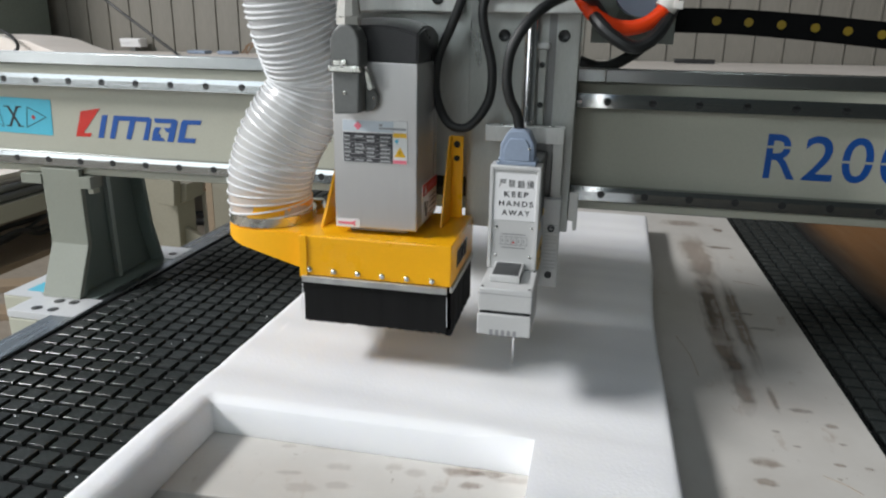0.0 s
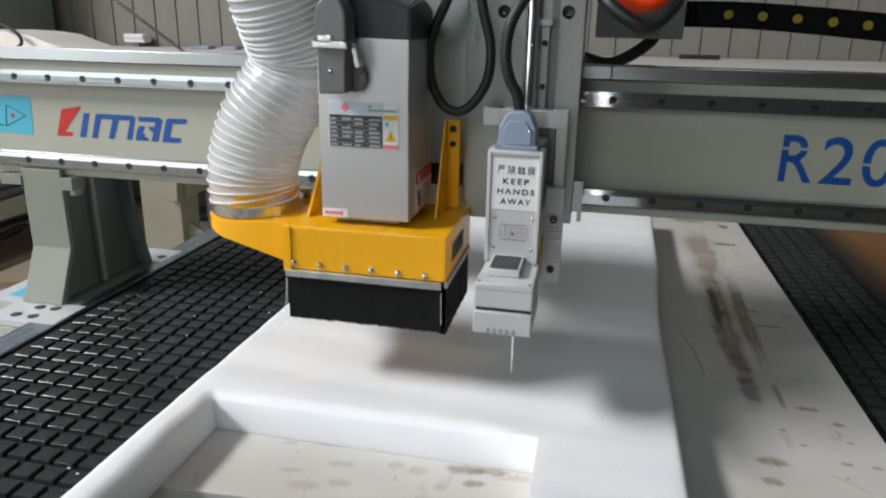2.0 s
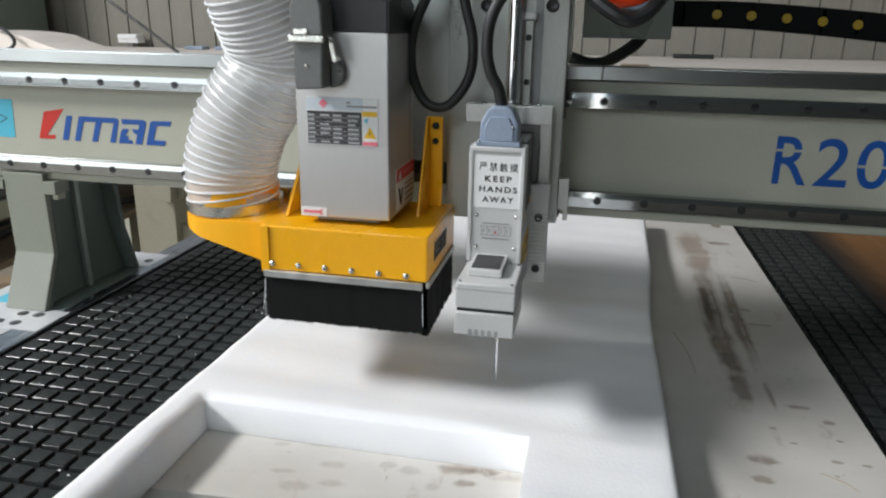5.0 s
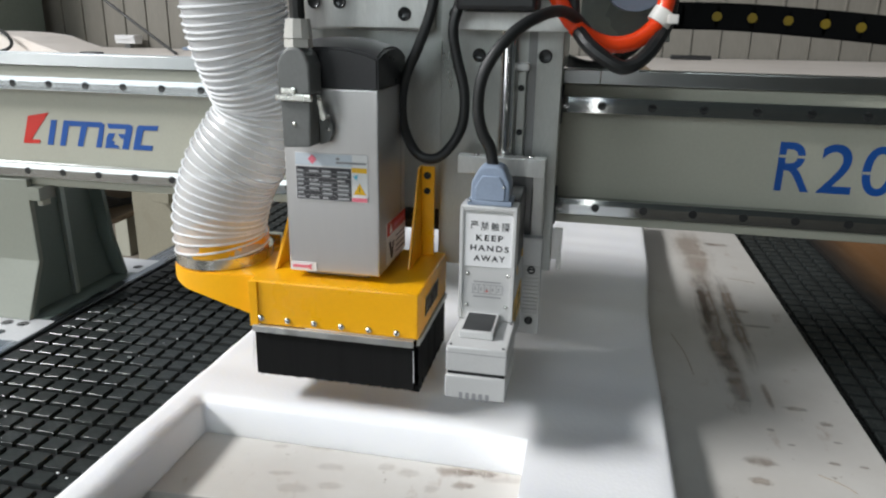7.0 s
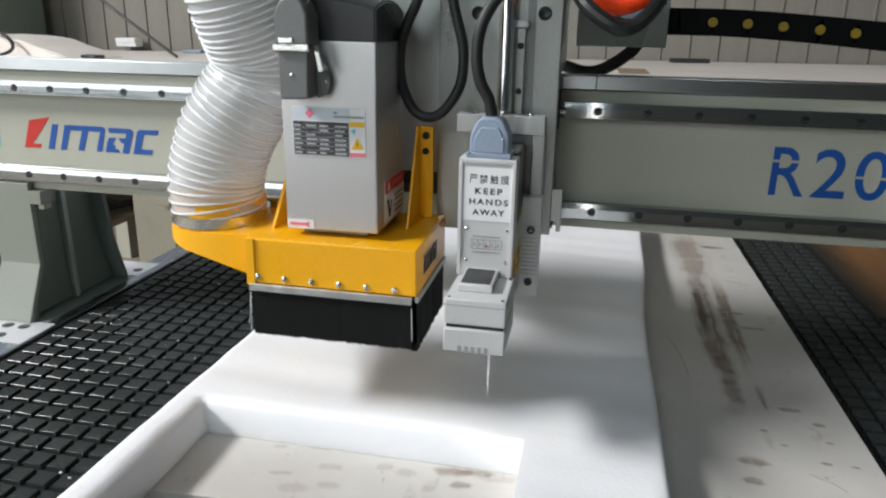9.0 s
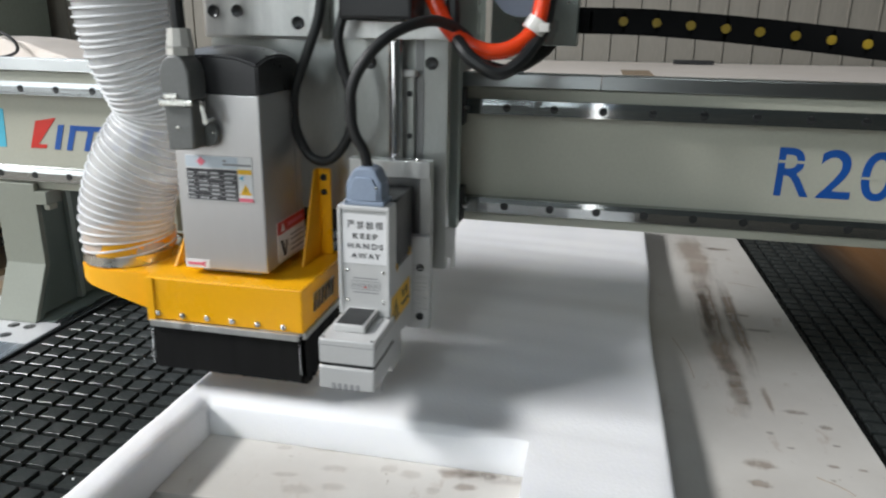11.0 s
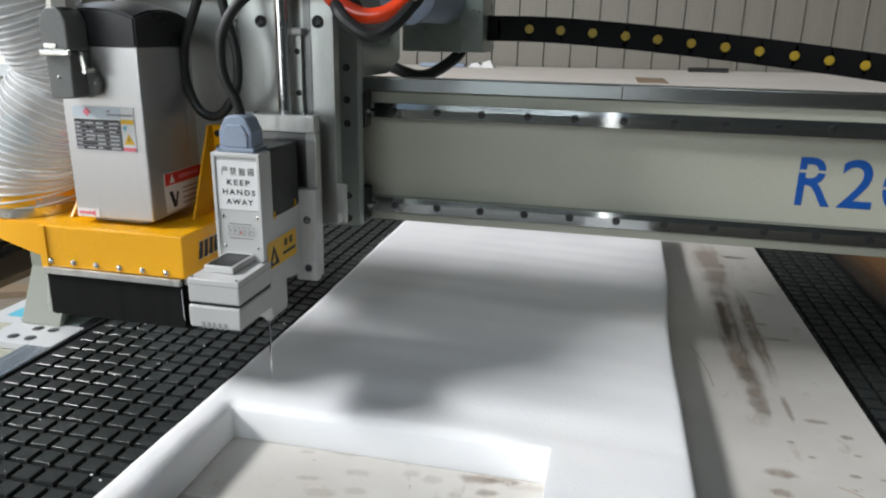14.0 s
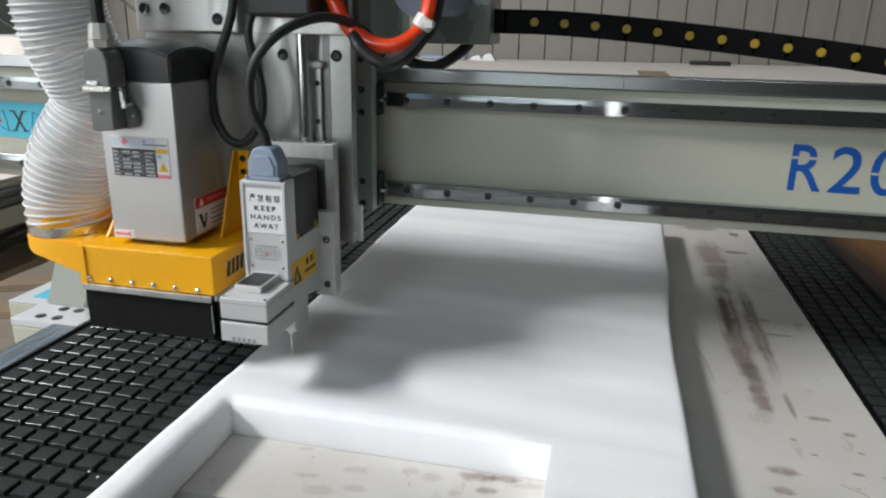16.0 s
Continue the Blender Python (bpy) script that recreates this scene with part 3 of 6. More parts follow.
def board_and_foam():
    # white board, its right edge slightly askew
    poly = [(0.484, -0.4895), (1.2385, -0.444), (1.2360, 0.785), (0.484, 0.785)]
    b = single("white_board", prism(poly, 2, 0.0005, 0.016, 0.0012), M_BOARD, (0.86, 0.05, 0.0005), "white laminated board with brown glue scuffs, lying on the black bed", "board")
    rnd = random.Random(5)

    def streak(x0a, x0b, y0, x1a, x1b, y1, mat, label="streak of dried brown glue", along_y=True):
        """A patch from one edge (two places across, one along) to the other, with a wavy outline."""
        n = 14
        bm = bmesh.new()
        left, right = [], []
        for i in range(n + 1):
            f = i / n
            wob = 0.06 * abs(x0b - x0a)
            a = x0a + (x1a - x0a) * f + rnd.uniform(-wob, wob)
            c = x0b + (x1b - x0b) * f + rnd.uniform(-wob, wob)
            mid, half = (a + c) / 2, (c - a) / 2 * ((0.45 + 0.55 * math.sin(math.pi * (0.06 + 0.88 * f)) ** 0.6) if along_y else 0.1 + 0.9 * math.sin(math.pi * f))
            a, c = mid - half, mid + half
            y = y0 + (y1 - y0) * f
            left.append(bm.verts.new((a, y, 0.0164) if along_y else (y, a, 0.0164)))
            right.append(bm.verts.new((c, y, 0.0164) if along_y else (y, c, 0.0164)))
        uv = bm.loops.layers.uv.new("UVMap")
        for i in range(n):
            f = bm.faces.new((left[i], right[i], right[i + 1], left[i + 1]))
            for lp, c in zip(f.loops, ((0, i / n), (1, i / n), (1, (i + 1) / n), (0, (i + 1) / n))):
                lp[uv].uv = c
        bm.normal_update()
        for f in bm.faces:
            if f.normal.z < 0:
                f.normal_flip()
        part("stain", bm, mat, b, label)
    for row in ((1.086, 1.156, 0.43, 1.078, 1.134, -0.215), (1.132, 1.176, 0.36, 1.128, 1.162, -0.13), (1.094, 1.140, 0.02, 1.088, 1.130, -0.235), (1.100, 1.128, 0.30, 1.096, 1.118, 0.0)):
        streak(*row, M_STAIN)
    for row in ((1.065, 1.185, 0.66, 1.080, 1.178, 0.22), (1.138, 1.154, -0.10, 1.139, 1.149, -0.20), (1.04, 1.20, 0.74, 1.05, 1.19, 0.66)):
        streak(*row, M_SMUDGE, "wash of thin brown glue")
    # marks across the board: along x from, to, and their place and width
    for xa, xc, yc, hw in ((1.140, 1.222, 0.514, 0.016), (1.143, 1.210, 0.079, 0.010), (1.140, 1.184, 0.137, 0.010), (1.150, 1.194, -0.174, 0.010), (1.186, 1.210, -0.204, 0.010), (1.080, 1.132, -0.300, 0.016), (1.082, 1.118, -0.336, 0.012), (1.18, 1.215, 0.66, 0.03),
                           (1.173, 1.193, -0.286, 0.006), (1.203, 1.220, -0.286, 0.005), (1.124, 1.138, -0.231, 0.006), (1.140, 1.154, -0.258, 0.004), (1.192, 1.206, -0.242, 0.004)):
        streak(yc - hw, yc + hw, xa, yc - hw, yc + hw, xc, M_SMUDGE if yc < 0.5 else M_STAIN, "smear of dried brown glue", along_y=False)
    # faint smudges inside the pocket
    for cx, cy, hx, hy in SMUDGES:
        streak(cy - hy, cy + hy, cx - 1.7 * hx, cy - hy + 0.006, cy + hy + 0.003, cx + 1.7 * hx, M_SMUDGE if 0.79 < cx < 0.83 else M_FAINT, "small smudge of dried brown glue", along_y=False)
    for x0, y0, x1, y1 in ((1.045, 0.02, 1.062, -0.11), (1.16, -0.31, 1.19, -0.335), (1.20, -0.36, 1.225, -0.365), (1.17, 0.30, 1.215, 0.285)):
        part("scratch", tube([(x0, y0, 0.0160), ((x0 + x1) / 2 + 0.004, (y0 + y1) / 2, 0.0162), (x1, y1, 0.0160)], 0.0005, 5, 4), M_TIMBER, b, "thin brown scratch")
    # foam sheet: top sags and ripples a little; a pocket is cut out at its near end
    top, bot = 0.0600, 0.0163
    px0, px1, py0, py1 = 0.5118, 0.866, -0.80, -0.3815
    xs = sorted(set([round(0.475 + 0.0125 * i, 4) for i in range(4, 42)] + [0.472, 0.4745, 0.478, 0.482, 0.486, 0.49, 0.494, 0.4975, 0.501, 0.5045, 0.508, px0, 0.5163, 0.8615, px1, 0.8685, 0.8715, 0.876, 0.881, 0.886, 0.993, 0.998, 1.001, 1.004]))
    xs = [x for x in xs if not (px0 < x < 0.5163 or 0.8615 < x < px1)]
    ys = sorted(set([round(-0.9 + 0.01 * i, 4) for i in range(0, 148)] + [py1, py1 + 0.0025, py1 + 0.0055, py1 + 0.009, py1 + 0.013, py1 + 0.0165, py1 + 0.020, py0, -0.9, 0.575]))

    def right_edge(y):
        k = [(-0.9, 1.003), (-0.42, 1.003), (-0.2568, 1.0038), (-0.1363, 1.0033), (-0.02, 1.0055), (0.08, 1.0115), (0.1874, 1.0194), (0.25, 1.0215), (0.36, 1.0235), (0.56, 1.0299), (0.8, 1.034)]
        return float(np.interp(y, [a for a, _ in k], [c for _, c in k]))

    def left_edge(y):
        return 0.4725 + 0.004 * math.sin(y * 6 + 2.2) * (1 if y > -0.4 else 0.3)

    def px_of(x, y):
        f = (x - 0.472) / 0.532
        return x + (left_edge(y) - 0.472) * (1 - f) * (1 if x < 0.511 else 0) + (right_edge(y) - 1.004) * max(0, (f - 0.8) / 0.2)

    def inside(x, y):
        return px0 + 1e-6 < x < px1 - 1e-6 and py0 + 1e-6 < y < py1 - 1e-6

    def height(x, y):
        h = 0.0027 * noise.noise((x * 1.3, y * 21 + x * 2, 1.0)) + 0.0015 * noise.noise((x * 1.2 + 4, y * 9, 5.0)) + 0.0010 * noise.noise((x * 9, y * 9, 2.0))
        near = math.hypot(max(px0 - x, 0), max(py0 - y, 0, y - py1)) + 0.014 * min(1, max(0, (x - px1 + 0.06) / 0.05))
        rim = min(abs(x - 0.472), abs(x - 1.004), near)
        drop = max(0.008 * max(0, 1 - near / 0.014) ** 2, 0.008 * max(0, 1 - abs(x - 0.472) / 0.013) ** 2, 0.002 * max(0, 1 - abs(x - 1.004) / 0.005) ** 2)
        if inside(x, y):
            return 0
        return h * min(1, rim / 0.02 + 0.3) - drop
    bm = bmesh.new()
    tv, bv = {}, {}
    for i, x in enumerate(xs):
        for j, y in enumerate(ys):
            if inside(x, y):
                continue
            tv[i, j] = bm.verts.new((px_of(x, y), y, top + height(x, y)))
            bv[i, j] = bm.verts.new((px_of(x, y) + (0.0015 if x == xs[0] else 0), y, bot))
    cells = set()
    for i in range(len(xs) - 1):
        for j in range(len(ys) - 1):
            mx, my = (xs[i] + xs[i + 1]) / 2, (ys[j] + ys[j + 1]) / 2
            if not (px0 < mx < px1 and py0 < my < py1):
                cells.add((i, j))
    for i, j in cells:
        q = ((i, j), (i + 1, j), (i + 1, j + 1), (i, j + 1))
        bm.faces.new([tv[k] for k in q])
        bm.faces.new([bv[k] for k in reversed(q)])
        for (di, dj), (a, c) in {(0, -1): (q[0], q[1]), (1, 0): (q[1], q[2]), (0, 1): (q[2], q[3]), (-1, 0): (q[3], q[0])}.items():
            if (i + di, j + dj) not in cells:
                bm.faces.new((bv[a], bv[c], tv[c], tv[a]))
    foam = single("foam_sheet", bm, M_FOAM, (0.75, 0.0, bot), "thick white foam sheet with a rectangular pocket, on the board", "foam sheet")
    foam.data.set_sharp_from_angle(angle=radians(80))


board_and_foam()
single("plywood_sheet", box((1.40, 0.20, 0.0006), (1.66, 1.7, 0.009), 0.001), M_PLYSHEET, (1.54, 0.9, 0.0006), "orange-brown plywood sheet with one edge fading to black, on the bed", "plywood")


# ---------------------------------------------------------------- gantry
def gantry():
    g = thing("gantry", (0.9, 0.05, -0.03), "beige gantry beam with steel rails, legs and blue lettering", "gantry", true=((1.0, 0.0024), (1.0, 0.0), (1.0, 0.0309)))
    beam = part("beam", join(box((-0.16, 0.02, 0.186), (2.0, 0.12, 0.3515), 0.003), box((-0.16, 0.012, 0.1735), (2.0, 0.11, 0.1855), 0.002)), M_BEIGE, g)
    part("rack_bar", box((-0.16, 0.013, 0.3525), (0.9074, 0.05, 0.3695), 0.0008), M_RACK, g, "ground steel rack bar along the beam top")
    part("rack_bar", box((0.9082, 0.013, 0.3525), (2.0, 0.05, 0.3695), 0.0008), M_RACK, g, "ground steel rack bar along the beam top")
    for z0, z1, first, zc in ((0.3185, 0.3375, 0.0122, 0.3274), (0.1885, 0.2085, 0.0144, 0.1983)):
        prof = [(0.0, z0), (0.0, z1 - 0.0072), (0.0011, z1), (0.007, z1), (0.009, z1 - 0.004), (0.013, z1 - 0.004), (0.0195, z1 - 0.001), (0.0195, z0 + 0.001), (0.013, z0 + 0.004), (0.009, z0 + 0.004), (0.007, z0)]
        rail = part("rail", prism(prof, 0, -0.15, 1.98), M_RAIL, g, "polished steel linear rail", smooth=False)
        src = part("bolt_hole", join(rod((first, -0.0006, zc), (first, 0.004, zc), 0.0052, 16), rod((first, -0.001, zc), (first, 0.001, zc), 0.0026, 6)), M_BOLT, rail)
        for k in range(-2, 33):
            if k:
                o = new("bolt_hole", src.data)
                o.parent = rail
                o.location = (0.06 * k, 0, 0)
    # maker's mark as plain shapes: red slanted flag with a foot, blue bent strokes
    y0, y1 = 0.0194, 0.0199
    part("maker_mark", prism([(0.0570, 0.2360), (0.0718, 0.2778), (0.1085, 0.2840), (0.0722, 0.2425), (0.0873, 0.2425), (0.0845, 0.2366)], 1, y0, y1), M_RED, g, "red flag shape of the maker's mark", smooth=False)
    for k, poly in enumerate((
            [(0.0985, 0.2356), (0.1109, 0.2735), (0.1209, 0.2735), (0.1085, 0.2356)],
            [(0.1198, 0.2354), (0.1324, 0.2735), (0.1960, 0.2733), (0.2005, 0.2700), (0.1905, 0.2357), (0.1812, 0.2359), (0.1912, 0.2655), (0.1709, 0.2657), (0.1594, 0.2357), (0.1500, 0.2357), (0.1607, 0.2657), (0.1399, 0.2656), (0.1293, 0.2353)],
            [(0.2052, 0.2722), (0.2420, 0.2723), (0.2471, 0.2685), (0.2353, 0.2352), (0.2245, 0.2354), (0.2348, 0.2652), (0.2061, 0.2650)],
            [(0.1968, 0.2357), (0.2011, 0.2503), (0.2053, 0.2578), (0.2162, 0.2580), (0.2131, 0.2528), (0.2092, 0.2481), (0.2147, 0.2453), (0.2118, 0.2414), (0.2184, 0.2410), (0.2205, 0.2358)],
            [(0.2211, 0.2577), (0.2315, 0.2576), (0.2290, 0.2500), (0.2246, 0.2513)],
            [(0.2428, 0.2352), (0.2530, 0.2680), (0.2569, 0.2717), (0.2883, 0.2721), (0.2856, 0.2649), (0.2636, 0.2648), (0.2560, 0.2428), (0.2758, 0.2427), (0.2734, 0.2355)])):
        part("mark_stroke", prism(poly, 1, y0 - 0.00003 * k, y1), M_BLUE, g, "blue block stroke of the maker's mark", smooth=False)
    # cyan axis sticker with X and arrow
    st = part("axis_sticker", prism([(-0.133, 0.238), (0.0100, 0.2350), (0.0135, 0.2362), (0.0174, 0.2930), (0.0160, 0.2943), (-0.133, 0.2970)], 1, 0.0194, 0.0199), M_CYAN, g, "cyan axis sticker", smooth=False)
    serifs = [box((x - 0.0055, 0.0190, z), (x + 0.0055, 0.0193, z + 0.0022)) for x, z in ((-0.0688, 0.2470), (-0.0465, 0.2470), (-0.0688, 0.2790), (-0.0465, 0.2790))]
    part("axis_letter", join(fit_text(lettering("X", 0.05, bold=0.0004), -0.0700, -0.0453, 0.2470, 0.2812, 0.0193), *serifs), M_INK, st)
    tri = [(-0.0293, 0.2803), (0.0049, 0.2650), (-0.0355, 0.2463)]
    for corners in (tri, [(-0.1154 - x, z) for x, z in tri]):
        part("arrow_outline", join(*[tube([(xa, 0.0192, za), (xc, 0.0192, zc)], 0.0005, 6, 1) for (xa, za), (xc, zc) in zip(corners, corners[1:] + corners[:1])]), M_INK, st)
        cx = sum(x for x, z in corners) / 3
        part("plus_mark", join(box((cx - 0.004, 0.0190, 0.2627), (cx + 0.004, 0.0193, 0.2651)), box((cx - 0.0012, 0.0189, 0.2599), (cx + 0.0012, 0.0192, 0.2679))), M_RED, st)
    # stencilled model lettering
    for ch, xa, xb, gap in (("R", 1.1285, 1.1690, 0.2725), ("2", 1.1770, 1.2155, 0), ("0", 1.2246, 1.2625, 0.2570), ("0", 1.2716, 1.3095, 0.2570)):
        letter = part("letter", fit_text(lettering(ch, 0.08, 0.0003, bold=0.0006), xa, xb, 0.2310, 0.2915, 0.0197), M_BLUE, g, "blue stencilled letter")
        if gap:
            part("stencil_gap", box((xa + 0.0004, 0.0192, gap), (xb - (0.0030 if ch == "R" else 0.0002), 0.0194, gap + 0.0032)), M_BEIGE, letter)
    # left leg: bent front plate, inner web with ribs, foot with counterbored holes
    part("leg_front", prism([(-0.001, 0.184), (-0.001, 0.0535), (-0.040, -0.0315), (-0.030, -0.0315), (0.009, 0.0515), (0.009, 0.184)], 0, -0.0030, 0.0690, 0.0015), M_LEGPLATE_SHADED, g, smooth=False)
    part("leg_web", prism([(0.010, 0.172), (0.012, 0.0515), (-0.026, -0.0315), (0.19, -0.0315), (0.160, 0.0515), (0.145, 0.172)], 0, 0.044, 0.054, 0.001), M_LEG_SHADED, g, "grey-green leg web, darkened for shade", smooth=False)
    # Middle rib gets lighter paint in place of the highlight on it.
    part("rib", prism([(0.072, 0.172), (0.076, -0.0315), (0.086, -0.0315), (0.082, 0.172)], 0, 0.054, 0.063, 0.001), M_GREEN, g, smooth=False)
    part("rib", prism([(0.145, 0.172), (0.160, 0.0515), (0.185, -0.0315), (0.195, -0.0315), (0.170, 0.0515), (0.155, 0.172)], 0, -0.003, 0.079, 0.001), M_LEG_SHADED, g, smooth=False)
    part("rib", prism([(0.0095, 0.172), (0.0095, 0.0515), (-0.0295, -0.0315), (-0.021, -0.0315), (0.018, 0.0515), (0.018, 0.172)], 0, 0.054, 0.0685, 0.001), M_LEG_SHADED, g, smooth=False)
    part("top_flange", box((-0.043, -0.003, 0.1560), (-0.0035, 0.06, 0.1725), 0.001), M_LEGPLATE_SHADED, g)
    part("top_flange", box((0.0695, -0.003, 0.1520), (0.0900, 0.03, 0.1725), 0.001), M_LEGPLATE_SHADED, g)
    part("bracket", box((0.0790, 0.003, 0.1430), (0.0890, 0.020, 0.1515), 0.001), M_BEIGE, g)
    foot = part("foot", box((-0.0150, -0.1065, -0.0440), (0.108, -0.0300, -0.0319), 0.001), M_FOOT, g, "bright machined foot plate with bolt holes")
    # Rear of the foot plate, dark for the shadow beneath the web.
    part("foot_rear", box((-0.0150, -0.0295, -0.0440), (0.092, 0.196, -0.0319), 0.001), M_LEG_SHADED, g)
    part("foot_end", box((-0.0150, 0.1975, -0.0440), (0.096, 0.27, -0.0319), 0.001), M_FOOT, g, "bright machined rear end of the foot plate")
    for x, y in ((0.0405, -0.0525), (0.068, -0.0520), (0.026, -0.0870), (0.056, -0.0865), (0.078, 0.2258)):
        part("bolt_hole", join(rod((x, y, -0.0317), (x, y, -0.0313), 0.0088, 18), rod((x, y, -0.0315), (x, y, -0.0306), 0.005, 6)), M_BOLT, foot)
    part("foot_block", box((-0.0150, -0.1065, -0.085), (0.108, 0.27, -0.0450), 0.003), M_BEIGE, g)
    part("foot_block", box((-0.1040, -0.0195, -0.085), (-0.0160, 0.27, -0.0475), 0.003), M_BEIGE, g)
    # Bright plate stands in for sky mirrored in the block's glossy top.
    part("cover_plate", box((-0.1030, -0.0190, -0.0470), (-0.0165, 0.27, -0.0445), 0.0008), M_FOOT, g, "thin pale plate holding the block's sky reflection")
    part("cyan_label", box((-0.074, 0.004, -0.0441), (-0.040, 0.045, -0.0434)), M_CYAN, g, "small cyan sticker on the foot")
    # right leg, past the bed
    part("leg_front", prism([(0.012, 0.184), (0.012, 0.082), (-0.047, -0.0315), (0.19, -0.0315), (0.155, 0.08), (0.135, 0.184)], 0, 1.74, 1.83, 0.002), M_BEIGE, g, smooth=False)
    part("foot_block", box((1.70, -0.113, -0.085), (1.87, 0.28, -0.0325), 0.003), M_BEIGE, g)
    return g


GANTRY = gantry()


# ---------------------------------------------------------------- carriage
def x_carriage():
    c = thing("x_carriage", (0.75, 0.0, 0.33), "grey-green machine carriage plate with bearing blocks and a drive box", "machine carriage")
    plate = part("carriage_plate", box((0.60, -0.0326, 0.2035), (0.8713, -0.0140, 0.80), 0.0012), M_GREEN, c, "grey-green bolted carriage plate")
    b = None
    for z in (0.4145, 0.3737, 0.3431, 0.2459, 0.2142):
        if b is None:
            b = part("bolt", socket_bolt((0.8556, -0.0322, z), (0, -1, 0), 0.0047, 0.0016), M_BOLT, plate)
            zf = z
        else:
            o = new("bolt", b.data)
            o.parent = plate
            o.location = (0, 0, z - zf)
    part("blue_film", box((0.8240, -0.0338, 0.305), (0.8400, -0.0330, 0.500)), surface("pale_blue_film", (0.28, 0.42, 0.62), 0.4, vary=0.2, scale=40, fine=200, bump=0.1), plate, "remains of pale blue protective film")
    for z in (0.3581, 0.2290):
        for x in (0.64, 0.80):
            part("bearing_block", box((x - 0.045, -0.0135, z - 0.021), (x + 0.045, 0.012, z + 0.021), 0.002), M_ALU_DARK, c)
        w = part("wiper", box((0.8460, -0.0135, z - 0.022), (0.8735, 0.014, z + 0.024), 0.001), M_BLACK, c, "black rubber rail wiper")
        part("grease_nipple", join(rod((0.8735, -0.010, z), (0.881, -0.010, z), 0.0022, 10), rod((0.877, -0.010, z), (0.879, -0.010, z), 0.0034, 8)), M_CHROME, w)
    # rear web and drive box above the beam
    part("side_web", prism([(-0.0135, 0.402), (-0.0135, 0.80), (0.16, 0.80), (0.16, 0.420), (0.10, 0.402)], 0, 0.8600, 0.8713, 0.001), M_GREEN, c, smooth=False)
    boxp = part("drive_box", box((0.8842, 0.128, 0.4330), (1.0043, 0.235, 0.66), 0.0015), M_GREEN, c, "grey-green sheet metal drive box")
    part("screw", dome((0.990, 0.128, 0.490), (0, -1, 0), 0.0028), M_ZINC, boxp)
    part("screw", dome((0.998, 0.128, 0.490), (0, -1, 0), 0.0022), M_ZINC, boxp)
    part("top_plate", box((0.60, -0.10, 0.508), (0.93, -0.0330, 0.517), 0.001), M_ALU, c)
    part("top_plate", box((0.885, -0.10, 0.5080), (0.995, 0.06, 0.516), 0.001), M_ALU, c)
    part("motor", join(rod((0.946, -0.060, 0.503), (0.946, 0.127, 0.503), 0.031, 28), rod((0.946, -0.066, 0.503), (0.946, -0.060, 0.503), 0.035, 28)), M_BLUECONN, c, "blue-grey drive motor face")
    part("cable", tube([(0.8423, 0.165, 0.4152), (0.8723, 0.160, 0.4032), (0.8982, 0.160, 0.3966), (0.9213, 0.160, 0.4002), (0.9514, 0.160, 0.4186), (0.9685, 0.160, 0.4379), (0.9745, 0.165, 0.470)], 0.0088, 12, 8), M_RUBBER, c, "black corrugated cable")
    return c


CARRIAGE = x_carriage()


def cable_chain():
    t = thing("cable_chain", (1.0, 0.173, 0.467), "black plastic cable chain with yellow plugs above the beam", "cable chain")
    pts = [(0.999, 0.4680), (1.10, 0.4665), (1.212, 0.4595), (1.33, 0.4490), (1.4416, 0.4375), (1.557, 0.4240), (1.68, 0.4080), (1.82, 0.3960), (1.98, 0.3920)]
    path = catmull([(x, 0, z) for x, z in pts], 80)
    step, acc, links = 0.0458, 0.0, []
    links.append((path[0], (path[1] - path[0]).normalized()))
    for a, b in zip(path, path[1:]):
        acc += (b - a).length
        if acc >= step:
            links.append((b, (b - a).normalized()))
            acc -= step
    bm = join(prism([(-0.0260, -0.0180), (0.0205, -0.0180), (0.0255, -0.011), (0.0255, 0.011), (0.0205, 0.0180), (-0.0260, 0.0180)], 1, 0.168, 0.173, 0.001),
              prism([(-0.022, -0.0145), (0.026, -0.0145), (0.026, 0.0145), (-0.022, 0.0145)], 1, 0.1732, 0.176, 0.0),
              prism([(-0.0260, -0.0180), (0.0255, -0.0180), (0.0255, 0.0180), (-0.0260, 0.0180)], 1, 0.217, 0.222, 0.0),
              box((-0.013, 0.173, 0.0138), (0.013, 0.217, 0.0172)), box((-0.013, 0.173, -0.0172), (0.013, 0.217, -0.0138)))
    me = finish(bm, "link", M_CHAIN, Vector(), True)
    plug = finish(join(rod((0, 0.1665, 0), (0, 0.169, 0), 0.0063, 18), rod((0, 0.1658, 0), (0, 0.167, 0), 0.0046, 14)), "plug", M_CHAINDOT, Vector(), True)
    for i, (p, d) in enumerate(links):
        o = new("link", me)
        o.parent = t
        o.location = Vector((p.x, 0, p.z)) - ORIGIN[t]
        o.rotation_euler = (0, -math.atan2(d.z, d.x), 0)
        if i:
            q = new("plug", plug)
            q.parent = o
            q.location = (0.0215, 0, 0)
            if i == 1:
                tagged(q, "round yellow plug")
    part("end_bracket", box((0.962, 0.236, 0.455), (1.000, 0.25, 0.480), 0.001), M_BLACK, t)
    return t


CHAIN = cable_chain()


